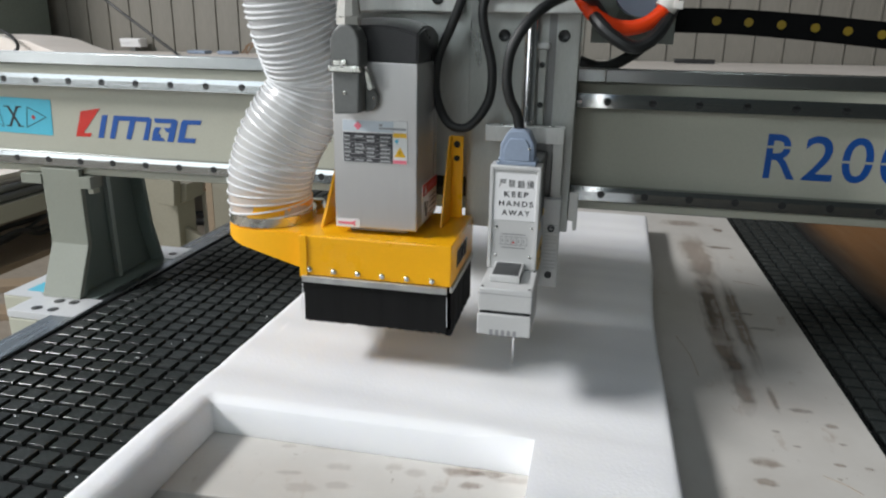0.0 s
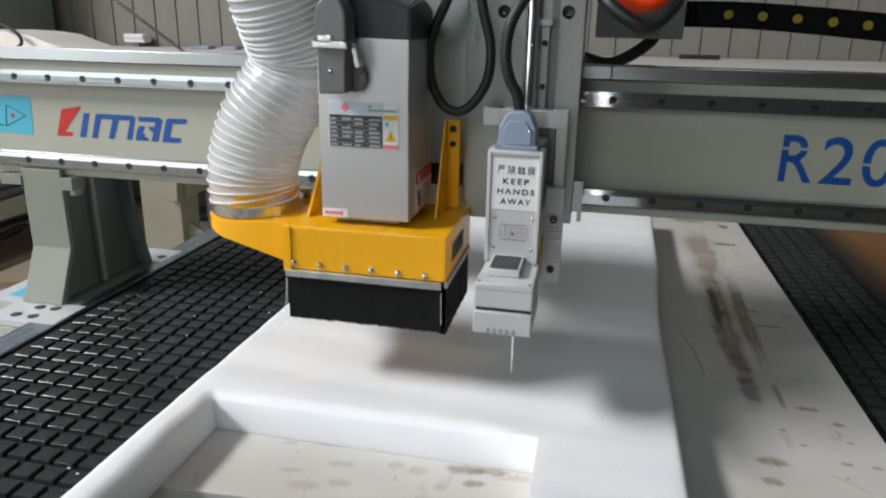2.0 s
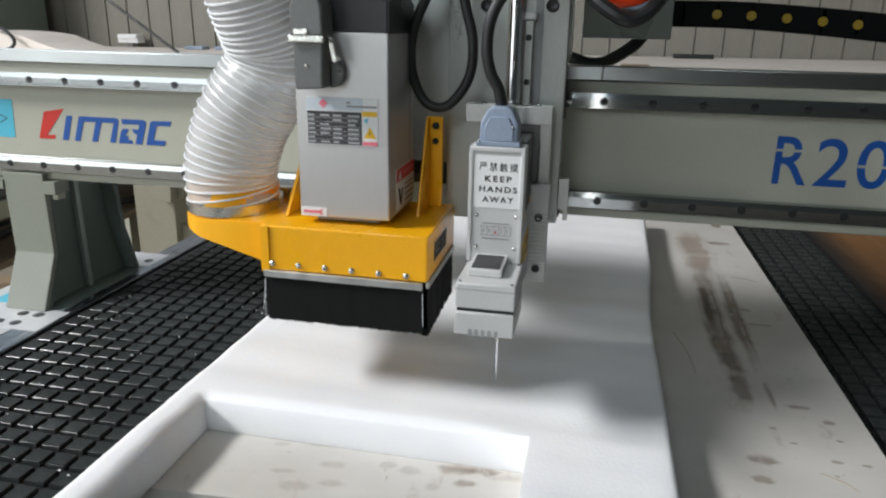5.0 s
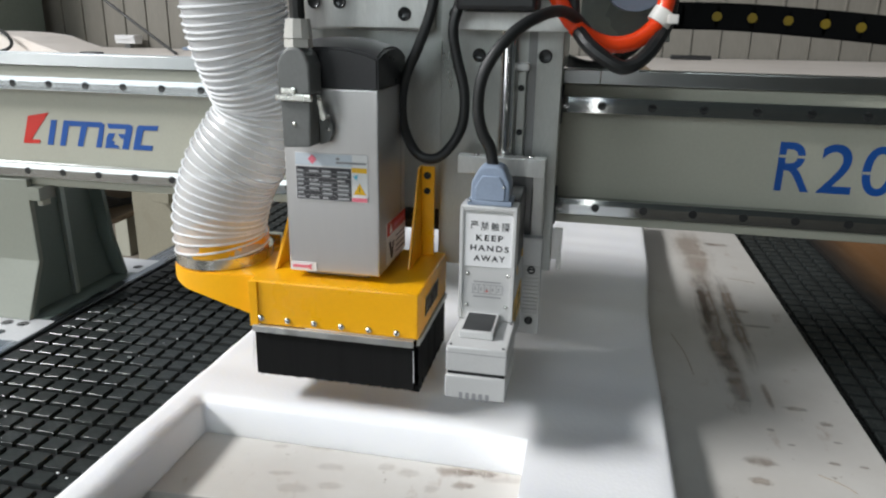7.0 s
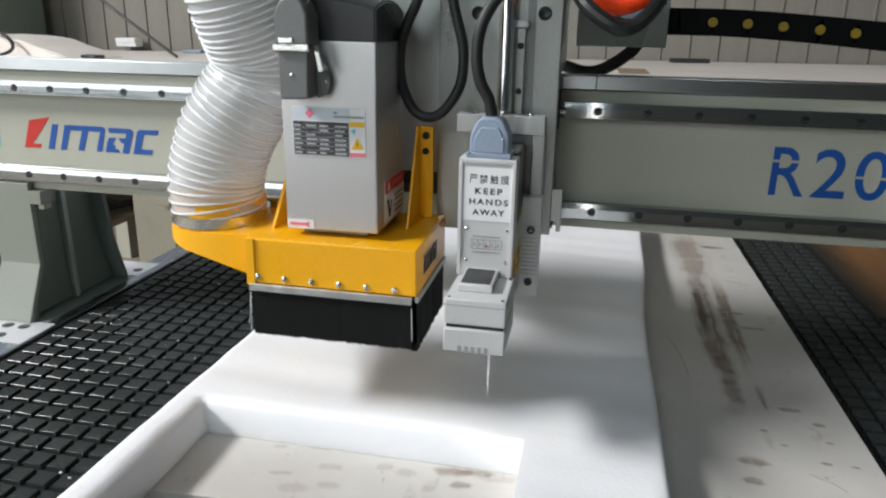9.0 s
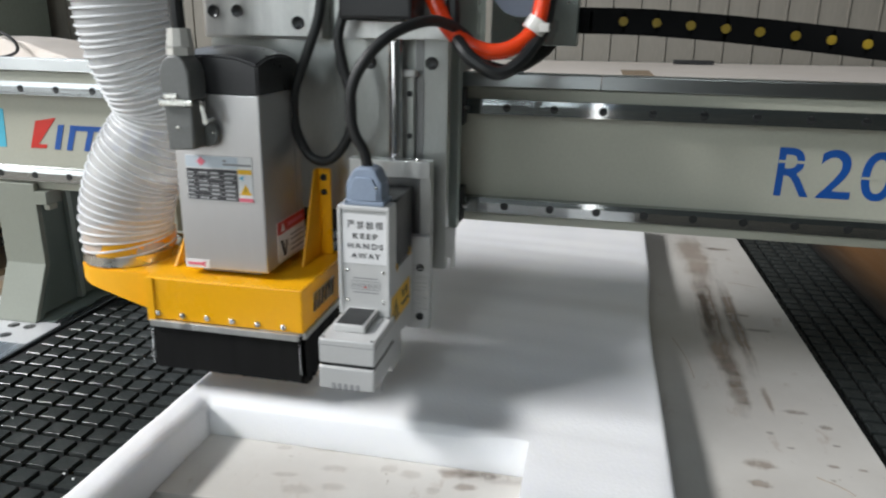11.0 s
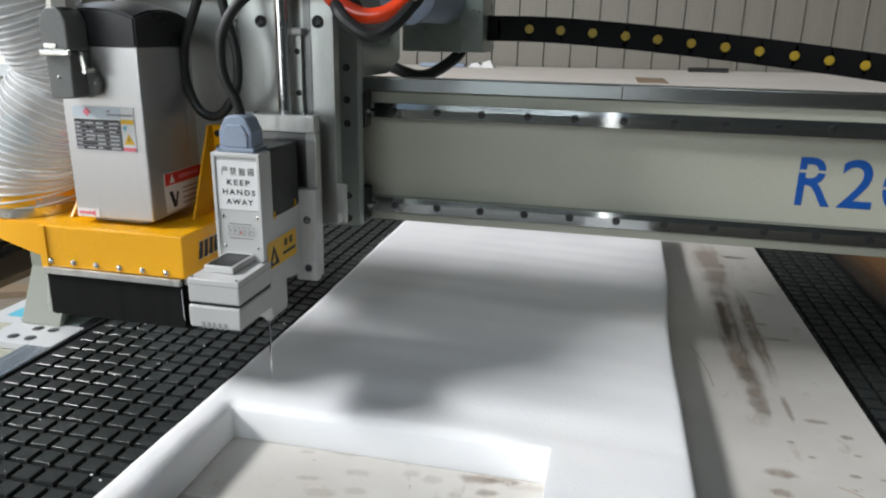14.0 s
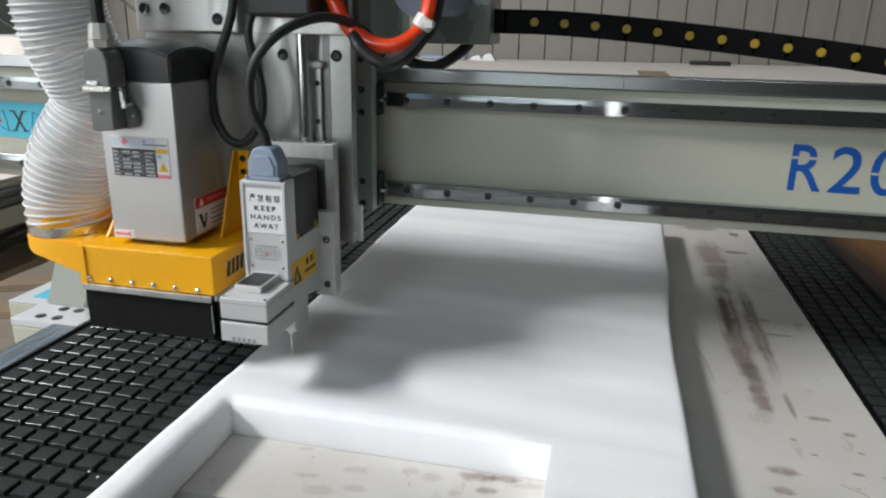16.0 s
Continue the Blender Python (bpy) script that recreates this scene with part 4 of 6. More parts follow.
def air_hoses():
    t = thing("air_hoses", (0.9, -0.12, 0.45), "looped orange-red air hose bundled with black cables", "hose bundle", true=((0.9766, 0.0228), (0.93, -0.0242), (0.9784, 0.0596)))
    loop = [(0.846, -0.115, 0.53), (0.852, -0.13, 0.480), (0.8640, -0.135, 0.449), (0.884, -0.135, 0.4205), (0.913, -0.135, 0.405), (0.942, -0.13, 0.4065), (0.9650, -0.12, 0.424), (0.9740, -0.11, 0.452), (0.976, -0.1, 0.53)]
    part("air_hose", tube(loop, 0.0088, 12, 10), M_ORANGE, t, "glossy orange-red air hose")
    part("air_hose", tube([(x + 0.001, y + 0.010, z + 0.003) for x, y, z in loop], 0.006, 10, 10), M_ORANGE, t, "glossy orange-red air hose")
    part("cable", tube([(0.8767, -0.1145, 0.4830), (0.8807, -0.1245, 0.4330), (0.8864, -0.1353, 0.4184), (0.8992, -0.1514, 0.4031), (0.9152, -0.1568, 0.3913), (0.9321, -0.1568, 0.3831), (0.9457, -0.1514, 0.3857), (0.9589, -0.1406, 0.3969), (0.9696, -0.1245, 0.4131), (0.9780, -0.1030, 0.4328), (0.9840, -0.0830, 0.4828)], 0.0075, 10, 10), M_RUBBER, t, "black cable")
    part("tie", join(rod((0.966, -0.12, 0.425), (0.9735, -0.118, 0.437), 0.0125, 14), box((0.975, -0.138, 0.425), (0.985, -0.126, 0.434), 0.001)), M_TIE, t, "white cable tie")
    return t


HOSES = air_hoses()


# ---------------------------------------------------------------- tool head (moves up and down)
def z_slide():
    t = thing("z_slide", (0.76, -0.16, 0.19), "machined aluminium vertical slide with lead screw and cap bolts", "machine slide", true=((1.0615, -0.0532), (1.0, 0.0515), (1.0683, -0.00138)))
    p = part("knife_side_plate", box((0.7510, -0.177, 0.193), (0.875, -0.160, 0.80), 0.001), M_SLIDE, t, "bare machined aluminium plate")
    b0 = part("bolt", socket_bolt((0.7906, -0.1765, 0.4165), (0, -1, 0), 0.0068, 0.0022), M_BOLT, p)
    repeat_bolt = [(0.8573, 0.4170), (0.7655, 0.4555)]
    for x, z in repeat_bolt:
        o = new("bolt", b0.data)
        o.parent = p
        o.location = (x - 0.7906, 0, z - 0.4165)
    q = part("spindle_side_plate", box((0.600, -0.162, 0.25), (0.7500, -0.140, 0.80), 0.001), M_SLIDE, t, "bare machined aluminium plate")
    for x, z in ((0.6203, 0.4651), (0.6476, 0.4655), (0.7156, 0.4546)):
        o = new("bolt", b0.data)
        o.parent = q
        o.location = (x - 0.7906, -0.0135, z - 0.4165)
    part("clamp", box((0.607, -0.19, 0.4385), (0.742, -0.163, 0.60), 0.003), M_ALU, t, "bright clamp block over the spindle")
    part("rear_plate", box((0.61, -0.139, 0.22), (0.835, -0.095, 0.80), 0.001), M_CAP, t, "black slide body behind the plates")
    part("edge_bracket", prism([(0.8753, 0.2422), (0.8863, 0.2422), (0.8863, 0.1967), (0.8815, 0.1967), (0.8815, 0.2080), (0.8753, 0.2080)], 1, -0.1800, -0.1740, 0.0006), M_ALU, t, "bright stepped aluminium bracket")
    part("lead_screw", join(rod((0.8225, -0.193, 0.318), (0.8225, -0.193, 0.452), 0.0080, 20), rod((0.8225, -0.193, 0.3135), (0.8225, -0.193, 0.3215), 0.0096, 6)), M_CHROME, t, "polished steel lead screw with nut")
    part("guide_rail", box((0.8305, -0.184, 0.315), (0.8400, -0.1772, 0.4030), 0.001), M_SLIDE, t, "steel guide rail beside the screw")
    part("rail_stop", box((0.8290, -0.190, 0.4030), (0.8430, -0.1772, 0.4105), 0.002), M_KNIFE, t, "pale rail stop block")
    # Dark strip laid on the plate for the shade beside the rail.
    part("guide_groove", box((0.8405, -0.1780, 0.315), (0.8490, -0.1771, 0.440)), M_ALU_DARK, t, "dark strip for the shade along the guide")
    for z in (0.3860, 0.3420):
        part("bolt", socket_bolt((0.8353, -0.1840, z), (0, -1, 0), 0.0032, 0.0012), M_BOLT, t)
    part("top_bar", box((0.7685, -0.205, 0.4405), (0.885, -0.1775, 0.458), 0.001), M_ALU, t, "bright aluminium bearing bar")
    part("screw_motor", box((0.775, -0.235, 0.4585), (0.850, -0.178, 0.54), 0.004), M_BLACK, t, "black slide motor")
    part("arc_plate", rod((0.738, -0.1635, 0.375), (0.738, -0.1622, 0.375), 0.045, 36), M_SLIDE, t, "round bright machined face")
    return t


SLIDE = z_slide()


def spindle_motor():
    t = thing("spindle_motor", (0.673, -0.245, 0.214), "square brushed steel spindle motor with a black cap and plug connector", "spindle motor", true=((1.0431, -0.03819), (1.0255, 0.04503), (1.0527, 0.00372)))
    part("body", box((0.6262, -0.295, 0.214), (0.7190, -0.197, 0.3905), 0.0016), M_SPINDLE, t)
    part("foot_flange", box((0.640, -0.285, 0.2085), (0.706, -0.205, 0.2145), 0.001), M_ALU_DARK, t)
    # cap: black housing whose top bulges like a cushion between lower corners
    cap = bmesh.new()
    bmesh.ops.create_grid(cap, x_segments=14, y_segments=14, size=1)
    rim = bmesh.ops.extrude_edge_only(cap, edges=[e for e in cap.edges if e.is_boundary])
    foot = [v for v in rim["geom"] if isinstance(v, bmesh.types.BMVert)]
    low = set(foot)
    for v in cap.verts:
        u, w = v.co.x, v.co.y
        v.co = Vector((0.67265 + 0.04685 * u, -0.24625 + 0.04925 * w, 0.3908 if v in low else 0.4345 - 0.0085 * (abs(u) ** 2.6 + abs(w) ** 2.2)))
    bmesh.ops.recalc_face_normals(cap, faces=cap.faces)
    bmesh.ops.bevel(cap, geom=[e for e in cap.edges if e.calc_face_angle(0) > 0.7], offset=0.0018, segments=2, affect='EDGES')
    part("cap", cap, M_CAP, t, "black painted cushion-topped cap")
    # side seam and stickers
    part("seam", box((0.7189, -0.2155, 0.214), (0.7194, -0.2145, 0.3905)), M_GREYINK, t)
    s = part("side_sticker", box((0.7190, -0.270, 0.2180), (0.7196, -0.1985, 0.2605)), M_WHITE, t, "red and white warning sticker")
    part("red_band", box((0.71955, -0.2695, 0.2470), (0.7199, -0.1990, 0.2600)), M_RED, s)
    part("warning_triangle", prism([(-0.262, 0.249), (-0.252, 0.249), (-0.257, 0.258)], 0, 0.7198, 0.7202), M_WHITE, s)
    part("text_bar", box((0.7198, -0.244, 0.2515), (0.7202, -0.204, 0.2555)), M_PINK, s)
    part("dark_mark", prism([(-0.264, 0.240), (-0.258, 0.240), (-0.253, 0.226), (-0.250, 0.238), (-0.246, 0.238), (-0.252, 0.222), (-0.257, 0.222)], 0, 0.7198, 0.7202), M_INK, s)
    for z in (0.240, 0.235, 0.229, 0.2235):
        part("text_bar", box((0.7197, -0.238, z - 0.0008), (0.7201, -0.205, z + 0.0008)), M_GREYINK, s)
    # rating plate on the front
    y = -0.2952
    pl = part("rating_plate", box((0.6372, y - 0.0006, 0.2868), (0.7086, y, 0.3318)), M_WHITE, t, "silver rating plate with a dark data table")
    part("top_band", box((0.6376, y - 0.0010, 0.3200), (0.6935, y - 0.0006, 0.3312)), surface("pale_blue_print", (0.60, 0.66, 0.72), 0.4, vary=0.06, scale=30, fine=200, bump=0.0), pl)
    part("diamond", prism([(0.6500, 0.3258), (0.6545, 0.3212), (0.6590, 0.3258), (0.6545, 0.3304)], 1, y - 0.0014, y - 0.0009), M_PINK, pl)
    part("text_bar", join(box((0.6780, y - 0.0013, 0.3262), (0.6815, y - 0.0009, 0.3282)), box((0.6780, y - 0.0013, 0.3228), (0.7075, y - 0.0009, 0.3246))), M_GREYINK, pl)
    dt = part("data_table", box((0.6380, y - 0.0011, 0.2872), (0.6925, y - 0.0006, 0.3185)), M_PLATE, pl, "dark data table with pale unreadable bars")
    rnd = random.Random(3)
    bars = []
    for r in range(7):
        z = 0.2888 + r * 0.0042
        for cx, wd in ((0.6390, 0.009), (0.6510, 0.0115), (0.6640, 0.010), (0.6790, 0.0125)):
            if rnd.random() < 0.93:
                bars.append(box((cx, y - 0.0014, z), (cx + wd * rnd.uniform(0.55, 1.0), y - 0.0010, z + 0.0015)))
        bars.append(box((0.6382, y - 0.00125, z - 0.0013), (0.6923, y - 0.0010, z - 0.0010)))
    part("text_bar", join(*bars), M_SILVERPRINT, dt, smooth=False)
    part("yellow_band", box((0.6932, y - 0.0011, 0.3150), (0.7078, y - 0.0006, 0.3195)), M_WARN, pl)
    part("blue_mark", prism([(0.6945, 0.3115), (0.699, 0.3135), (0.698, 0.308)], 1, y - 0.0011, y - 0.0006), M_CYAN, pl)
    part("warning_triangle", prism([(0.6945, 0.2945), (0.7068, 0.2945), (0.7006, 0.3050)], 1, y - 0.0011, y - 0.0006), M_WARN, pl, "yellow warning triangle")
    part("bolt_sign", prism([(0.7001, 0.3020), (0.7012, 0.2990), (0.7006, 0.2990), (0.7010, 0.2960), (0.6998, 0.2995), (0.7005, 0.2995)], 1, y - 0.0014, y - 0.0010), M_INK, pl)
    part("red_bar", box((0.6932, y - 0.0011, 0.2875), (0.7080, y - 0.0006, 0.2912)), M_PINK, pl)
    ar = part("arrow_sticker", box((0.6274, y - 0.0006, 0.2147), (0.6545, y, 0.2235)), M_WHITE, t, "white sticker with a red direction arrow")
    part("arrow", prism([(0.6300, 0.2178), (0.6300, 0.2205), (0.6460, 0.2205), (0.6500, 0.2222), (0.6490, 0.2191), (0.6500, 0.2160), (0.6460, 0.2178)], 1, y - 0.0011, y - 0.0005), M_PINK, ar)
    # plug connector on the front, cable gland and cable
    c = part("connector", prism([(0.6365, 0.3870), (0.6365, 0.4120), (0.6410, 0.4215), (0.6470, 0.4265), (0.6570, 0.4265), (0.6630, 0.4215), (0.6670, 0.4120), (0.6670, 0.3870)], 1, -0.326, -0.2962, 0.002), M_GREYCONN, t, "grey cast plug connector housing")
    part("connector_base", prism([(0.6385, 0.3400), (0.6375, 0.3860), (0.6660, 0.3860), (0.6650, 0.3415)], 1, -0.324, -0.2962, 0.0018), M_GREYCONN, t)
    part("flange", prism([(0.6655, 0.3405), (0.6750, 0.3440), (0.6785, 0.3520), (0.6785, 0.3590), (0.6740, 0.3660), (0.6655, 0.3720)], 1, -0.304, -0.2962, 0.001), M_GREYCONN, t)
    part("latch", join(box((0.6350, -0.329, 0.3812), (0.6695, -0.3255, 0.3880), 0.0015), box((0.6400, -0.3275, 0.388), (0.6540, -0.3255, 0.3935), 0.001), prism([(0.6690, 0.3870), (0.6725, 0.3850), (0.6765, 0.3660), (0.6745, 0.3640), (0.6722, 0.3650), (0.6690, 0.3810)], 1, -0.316, -0.313, 0.0004), rod((0.6748, -0.318, 0.3672), (0.6748, -0.3045, 0.3672), 0.0024, 10)), M_ZINC, t, "zinc-plated latch lever")
    part("screw", dome((0.6505, -0.324, 0.3612), (0, -1, 0), 0.0022), M_ZINC, t)
    part("screw", dome((0.6745, -0.304, 0.3555), (0, -1, 0), 0.0018), M_ZINC, t)
    part("gland", join(rod((0.6520, -0.311, 0.4262), (0.6520, -0.311, 0.4335), 0.0125, 6), rod((0.6520, -0.311, 0.434), (0.6520, -0.311, 0.4500), 0.0125, 10, 0.0105)), M_GLAND, t, "light grey cable gland")
    part("cable", tube([(0.6520, -0.311, 0.449), (0.6520, -0.311, 0.48), (0.656, -0.305, 0.56), (0.67, -0.28, 0.66)], 0.0068, 10, 6), M_RUBBER, t, "black motor cable")
    return t


SPINDLE = spindle_motor()


def dust_hood():
    t = thing("dust_hood", (0.67, -0.23, 0.095), "yellow enamelled dust hood with a black brush skirt", "dust hood", true=((1.0198, -0.01529), (1.1162, 0.05132), (1.0206, 0.01981)))
    shell = join(box((0.5815, -0.2945, 0.1500), (0.7570, -0.1680, 0.1975), 0.0018))
    part("shell", shell, M_YELLOW, t)
    part("front_flange", box((0.5812, -0.2966, 0.1480), (0.5905, -0.2945, 0.1970), 0.0006), M_YELLOW, t)
    # wing under the hose, sloping underneath
    cx, cy, r = 0.5165, -0.2255, 0.0525
    plan = [(0.5812, -0.2800), (0.545, -0.2795)] + [(cx + r * math.cos(a), cy + r * math.sin(a)) for a in np.linspace(radians(250), radians(110), 14)] + [(0.5812, -0.173)]
    bm = bmesh.new()
    up = [bm.verts.new((x, y, 0.1955 - 0.004 * (0.5812 - x) / 0.115)) for x, y in plan]
    dn = [bm.verts.new((x, y, 0.1500 + 0.0285 * ((0.5812 - x) / 0.115) ** 0.9)) for x, y in plan]
    bm.faces.new(up)
    bm.faces.new(dn[::-1])
    for i in range(len(plan)):
        j = (i + 1) % len(plan)
        bm.faces.new((up[i], dn[i], dn[j], up[j]))
    bmesh.ops.recalc_face_normals(bm, faces=bm.faces)
    bmesh.ops.bevel(bm, geom=[e for e in bm.edges if e.calc_face_angle(0) > 0.6], offset=0.001, segments=2, affect='EDGES')
    part("hose_wing", bm, M_YELLOW, t)
    part("collar", rod((cx, cy, 0.190), (cx, cy, 0.222), 0.0478, 36), M_YELLOW, t, "yellow round hose collar")
    part("hose_clamp", join(rod((cx, cy, 0.1950), (cx, cy, 0.2060), 0.0515, 40), box((cx + 0.02, cy + 0.045, 0.194), (cx + 0.045, cy + 0.056, 0.207), 0.002)), M_ZINC, t, "zinc-plated hose clamp band")
    # screws along the front
    s = part("screw", dome((0.5927, -0.2946, 0.1572), (0, -1, 0), 0.0036), M_ZINC, t)
    for k in range(1, 6):
        o = new("screw", s.data)
        o.parent = t
        o.location = (0.02858 * k, 0, -0.0003 * k)
    part("skirt_strip", join(box((0.5840, -0.2985, 0.1428), (0.7530, -0.2945, 0.1502), 0.0006), box((0.5835, -0.296, 0.1428), (0.5860, -0.290, 0.1500), 0.0005)), M_ALU, t, "bare aluminium holding strip")
    part("skirt_strip", box((0.7550, -0.2925, 0.1430), (0.7585, -0.170, 0.1498), 0.0006), M_ALU, t, "bare aluminium holding strip")
    # brush: rows of tufts with uneven ends
    rnd = random.Random(11)

    def tufts(p0, p1, n, z0, ragged):
        bms = bmesh.new()
        p0, p1 = Vector(p0), Vector(p1)
        d = (p1 - p0).normalized()
        nrm = Vector((-d.y, d.x, 0))
        prev = None
        for k in range(n + 1):
            p = p0.lerp(p1, k / n)
            wob = nrm * rnd.uniform(-0.00003, 0.00003)
            zb = z0 + rnd.uniform(-ragged, ragged)
            cur = [bms.verts.new(p + wob - nrm * 0.003 + Vector((0, 0, 0.1432))), bms.verts.new(p + wob * 2 - nrm * 0.0035 + Vector((0, 0, zb))),
                   bms.verts.new(p + wob * 2 + nrm * 0.0035 + Vector((0, 0, zb))), bms.verts.new(p + wob + nrm * 0.003 + Vector((0, 0, 0.1432)))]
            if prev:
                for a in range(4):
                    bms.faces.new((prev[a], prev[(a + 1) % 4], cur[(a + 1) % 4], cur[a]))
            prev = cur
        return bms
    part("brush", tufts((0.5850, -0.2915, 0), (0.7530, -0.2915, 0), 260, 0.0945, 0.0012), M_BRUSH, t, "black bristle brush", smooth=False)
    part("brush", tufts((0.7535, -0.2900, 0), (0.7535, -0.172, 0), 150, 0.0935, 0.0055), M_BRUSH, t, "black bristle brush, ragged at its corner", smooth=False)
    part("brush", tufts((0.5865, -0.172, 0), (0.5865, -0.2900, 0), 120, 0.0945, 0.0015), M_BRUSH, t, "black bristle brush", smooth=False)
    part("brush", tufts((0.7530, -0.171, 0), (0.5850, -0.171, 0), 120, 0.0945, 0.0015), M_BRUSH, t, "black bristle brush", smooth=False)
    stray = [tube([(x, y, 0.139), (x + dx * 0.5, y, 0.115), (x + dx, y, z)], 0.0003, 5, 4) for x, y, dx, z in ((0.5838, -0.295, -0.002, 0.097), (0.5830, -0.294, -0.004, 0.104), (0.7530, -0.2962, 0.0008, 0.104))]
    for st in stray:
        part("stray_bristle", st, M_RIB, t, "pale stray bristle at the corner")
    # gussets up to the slide
    part("gusset", prism([(-0.232, 0.1978), (-0.184, 0.1978), (-0.184, 0.2990), (-0.192, 0.2990)], 0, 0.7285, 0.7312, 0.0008), M_YELLOW, t, smooth=False)
    part("bracket_plate", box((0.7285, -0.1835, 0.1978), (0.7452, -0.1800, 0.2990), 0.0008), M_YELLOW, t)
    part("screw", socket_bolt((0.7375, -0.1835, 0.289), (0, -1, 0), 0.0040, 0.002), M_BOLT, t)
    part("screw", socket_bolt((0.7375, -0.1835, 0.272), (0, -1, 0), 0.0036, 0.002), M_BOLT, t)
    part("gusset", prism([(-0.262, 0.1980), (-0.172, 0.1980), (-0.172, 0.3170), (-0.188, 0.3170), (-0.205, 0.2700)], 0, 0.5930, 0.5965, 0.0008), M_YELLOW, t, smooth=False)
    # emblem on the side: black strokes edged with silver, plain shapes
    for k, yy in enumerate((-0.2680, -0.2585, -0.2490, -0.2395, -0.2300, -0.2215)):
        lean = 0.0025
        part("emblem_plate", prism([(yy, 0.1630), (yy + 0.0074, 0.1630), (yy + 0.0074 + lean, 0.1835), (yy + lean, 0.1835)], 0, 0.7568, 0.7575), M_ZINC, t, "silver emblem edge", smooth=False)
        part("emblem_stroke", prism([(yy + 0.0010, 0.1640), (yy + 0.0064, 0.1640), (yy + 0.0064 + lean, 0.1825), (yy + 0.0010 + lean, 0.1825)], 0, 0.7573, 0.7581), M_INK, t, "black emblem stroke", smooth=False)
    return t


HOOD = dust_hood()


def suction_hose():
    t = thing("suction_hose", (0.5114, -0.203, 0.227), "clear ribbed plastic suction hose clamped onto the hood", "suction hose")
    pts = [(0.5108, -0.2030, 0.2150), (0.5104, -0.2033, 0.2300), (0.5090, -0.2040, 0.2470), (0.5103, -0.2040, 0.2650), (0.5175, -0.2040, 0.2910), (0.5290, -0.2030, 0.3200), (0.5455, -0.2010, 0.3450), (0.5605, -0.1980, 0.3720), (0.5665, -0.2000, 0.3960), (0.5655, -0.2080, 0.4180), (0.5620, -0.2170, 0.4410),
           (0.5580, -0.2250, 0.4680), (0.5560, -0.23, 0.52), (0.560, -0.22, 0.64), (0.585, -0.17, 0.80)]
    path = catmull(pts, 16)
    fr = frames_along(path)
    radii = []
    for p in path:
        radii.append(0.0505 - 0.0045 * math.exp(-((p.z - 0.382) / 0.020) ** 2))
    seg = 40
    bm = bmesh.new()
    rings = []
    for p, (tn, u, w), r in zip(path, fr, radii):
        rings.append([bm.verts.new(p + (u * math.cos(a) + w * math.sin(a)) * (r - 0.0006)) for a in (2 * math.pi * k / seg for k in range(seg))])
    for a, b in zip(rings, rings[1:]):
        for k in range(seg):
            bm.faces.new((a[k], a[(k + 1) % seg], b[(k + 1) % seg], b[k]))
    part("film", bm, M_FILM, t, "clear slightly milky hose film")
    # reinforcing spiral
    cum = [0.0]
    for a, b in zip(path, path[1:]):
        cum.append(cum[-1] + (b - a).length)
    pitch, per = 0.0086, 28
    helix, s, i = [], 0.0, 0
    while s < cum[-1]:
        k = min(len(cum) - 2, int(np.searchsorted(cum, s, side="right")) - 1)
        f = (s - cum[k]) / (cum[k + 1] - cum[k])
        p = path[k].lerp(path[k + 1], f)
        u, w = fr[k][1].lerp(fr[k + 1][1], f), fr[k][2].lerp(fr[k + 1][2], f)
        r = radii[k] + (radii[k + 1] - radii[k]) * f + 0.0006
        a = 2 * math.pi * i / per
        helix.append(p + (u * math.cos(a) + w * math.sin(a)) * r)
        s += pitch * (0.74 if p.z > 0.395 else 1.0) / per
        i += 1
    part("spiral_rib", tube(helix, 0.0013, 6, smooth_path=False), M_RIB, t, "milky white reinforcing spiral")
    return t


HOSE = suction_hose()


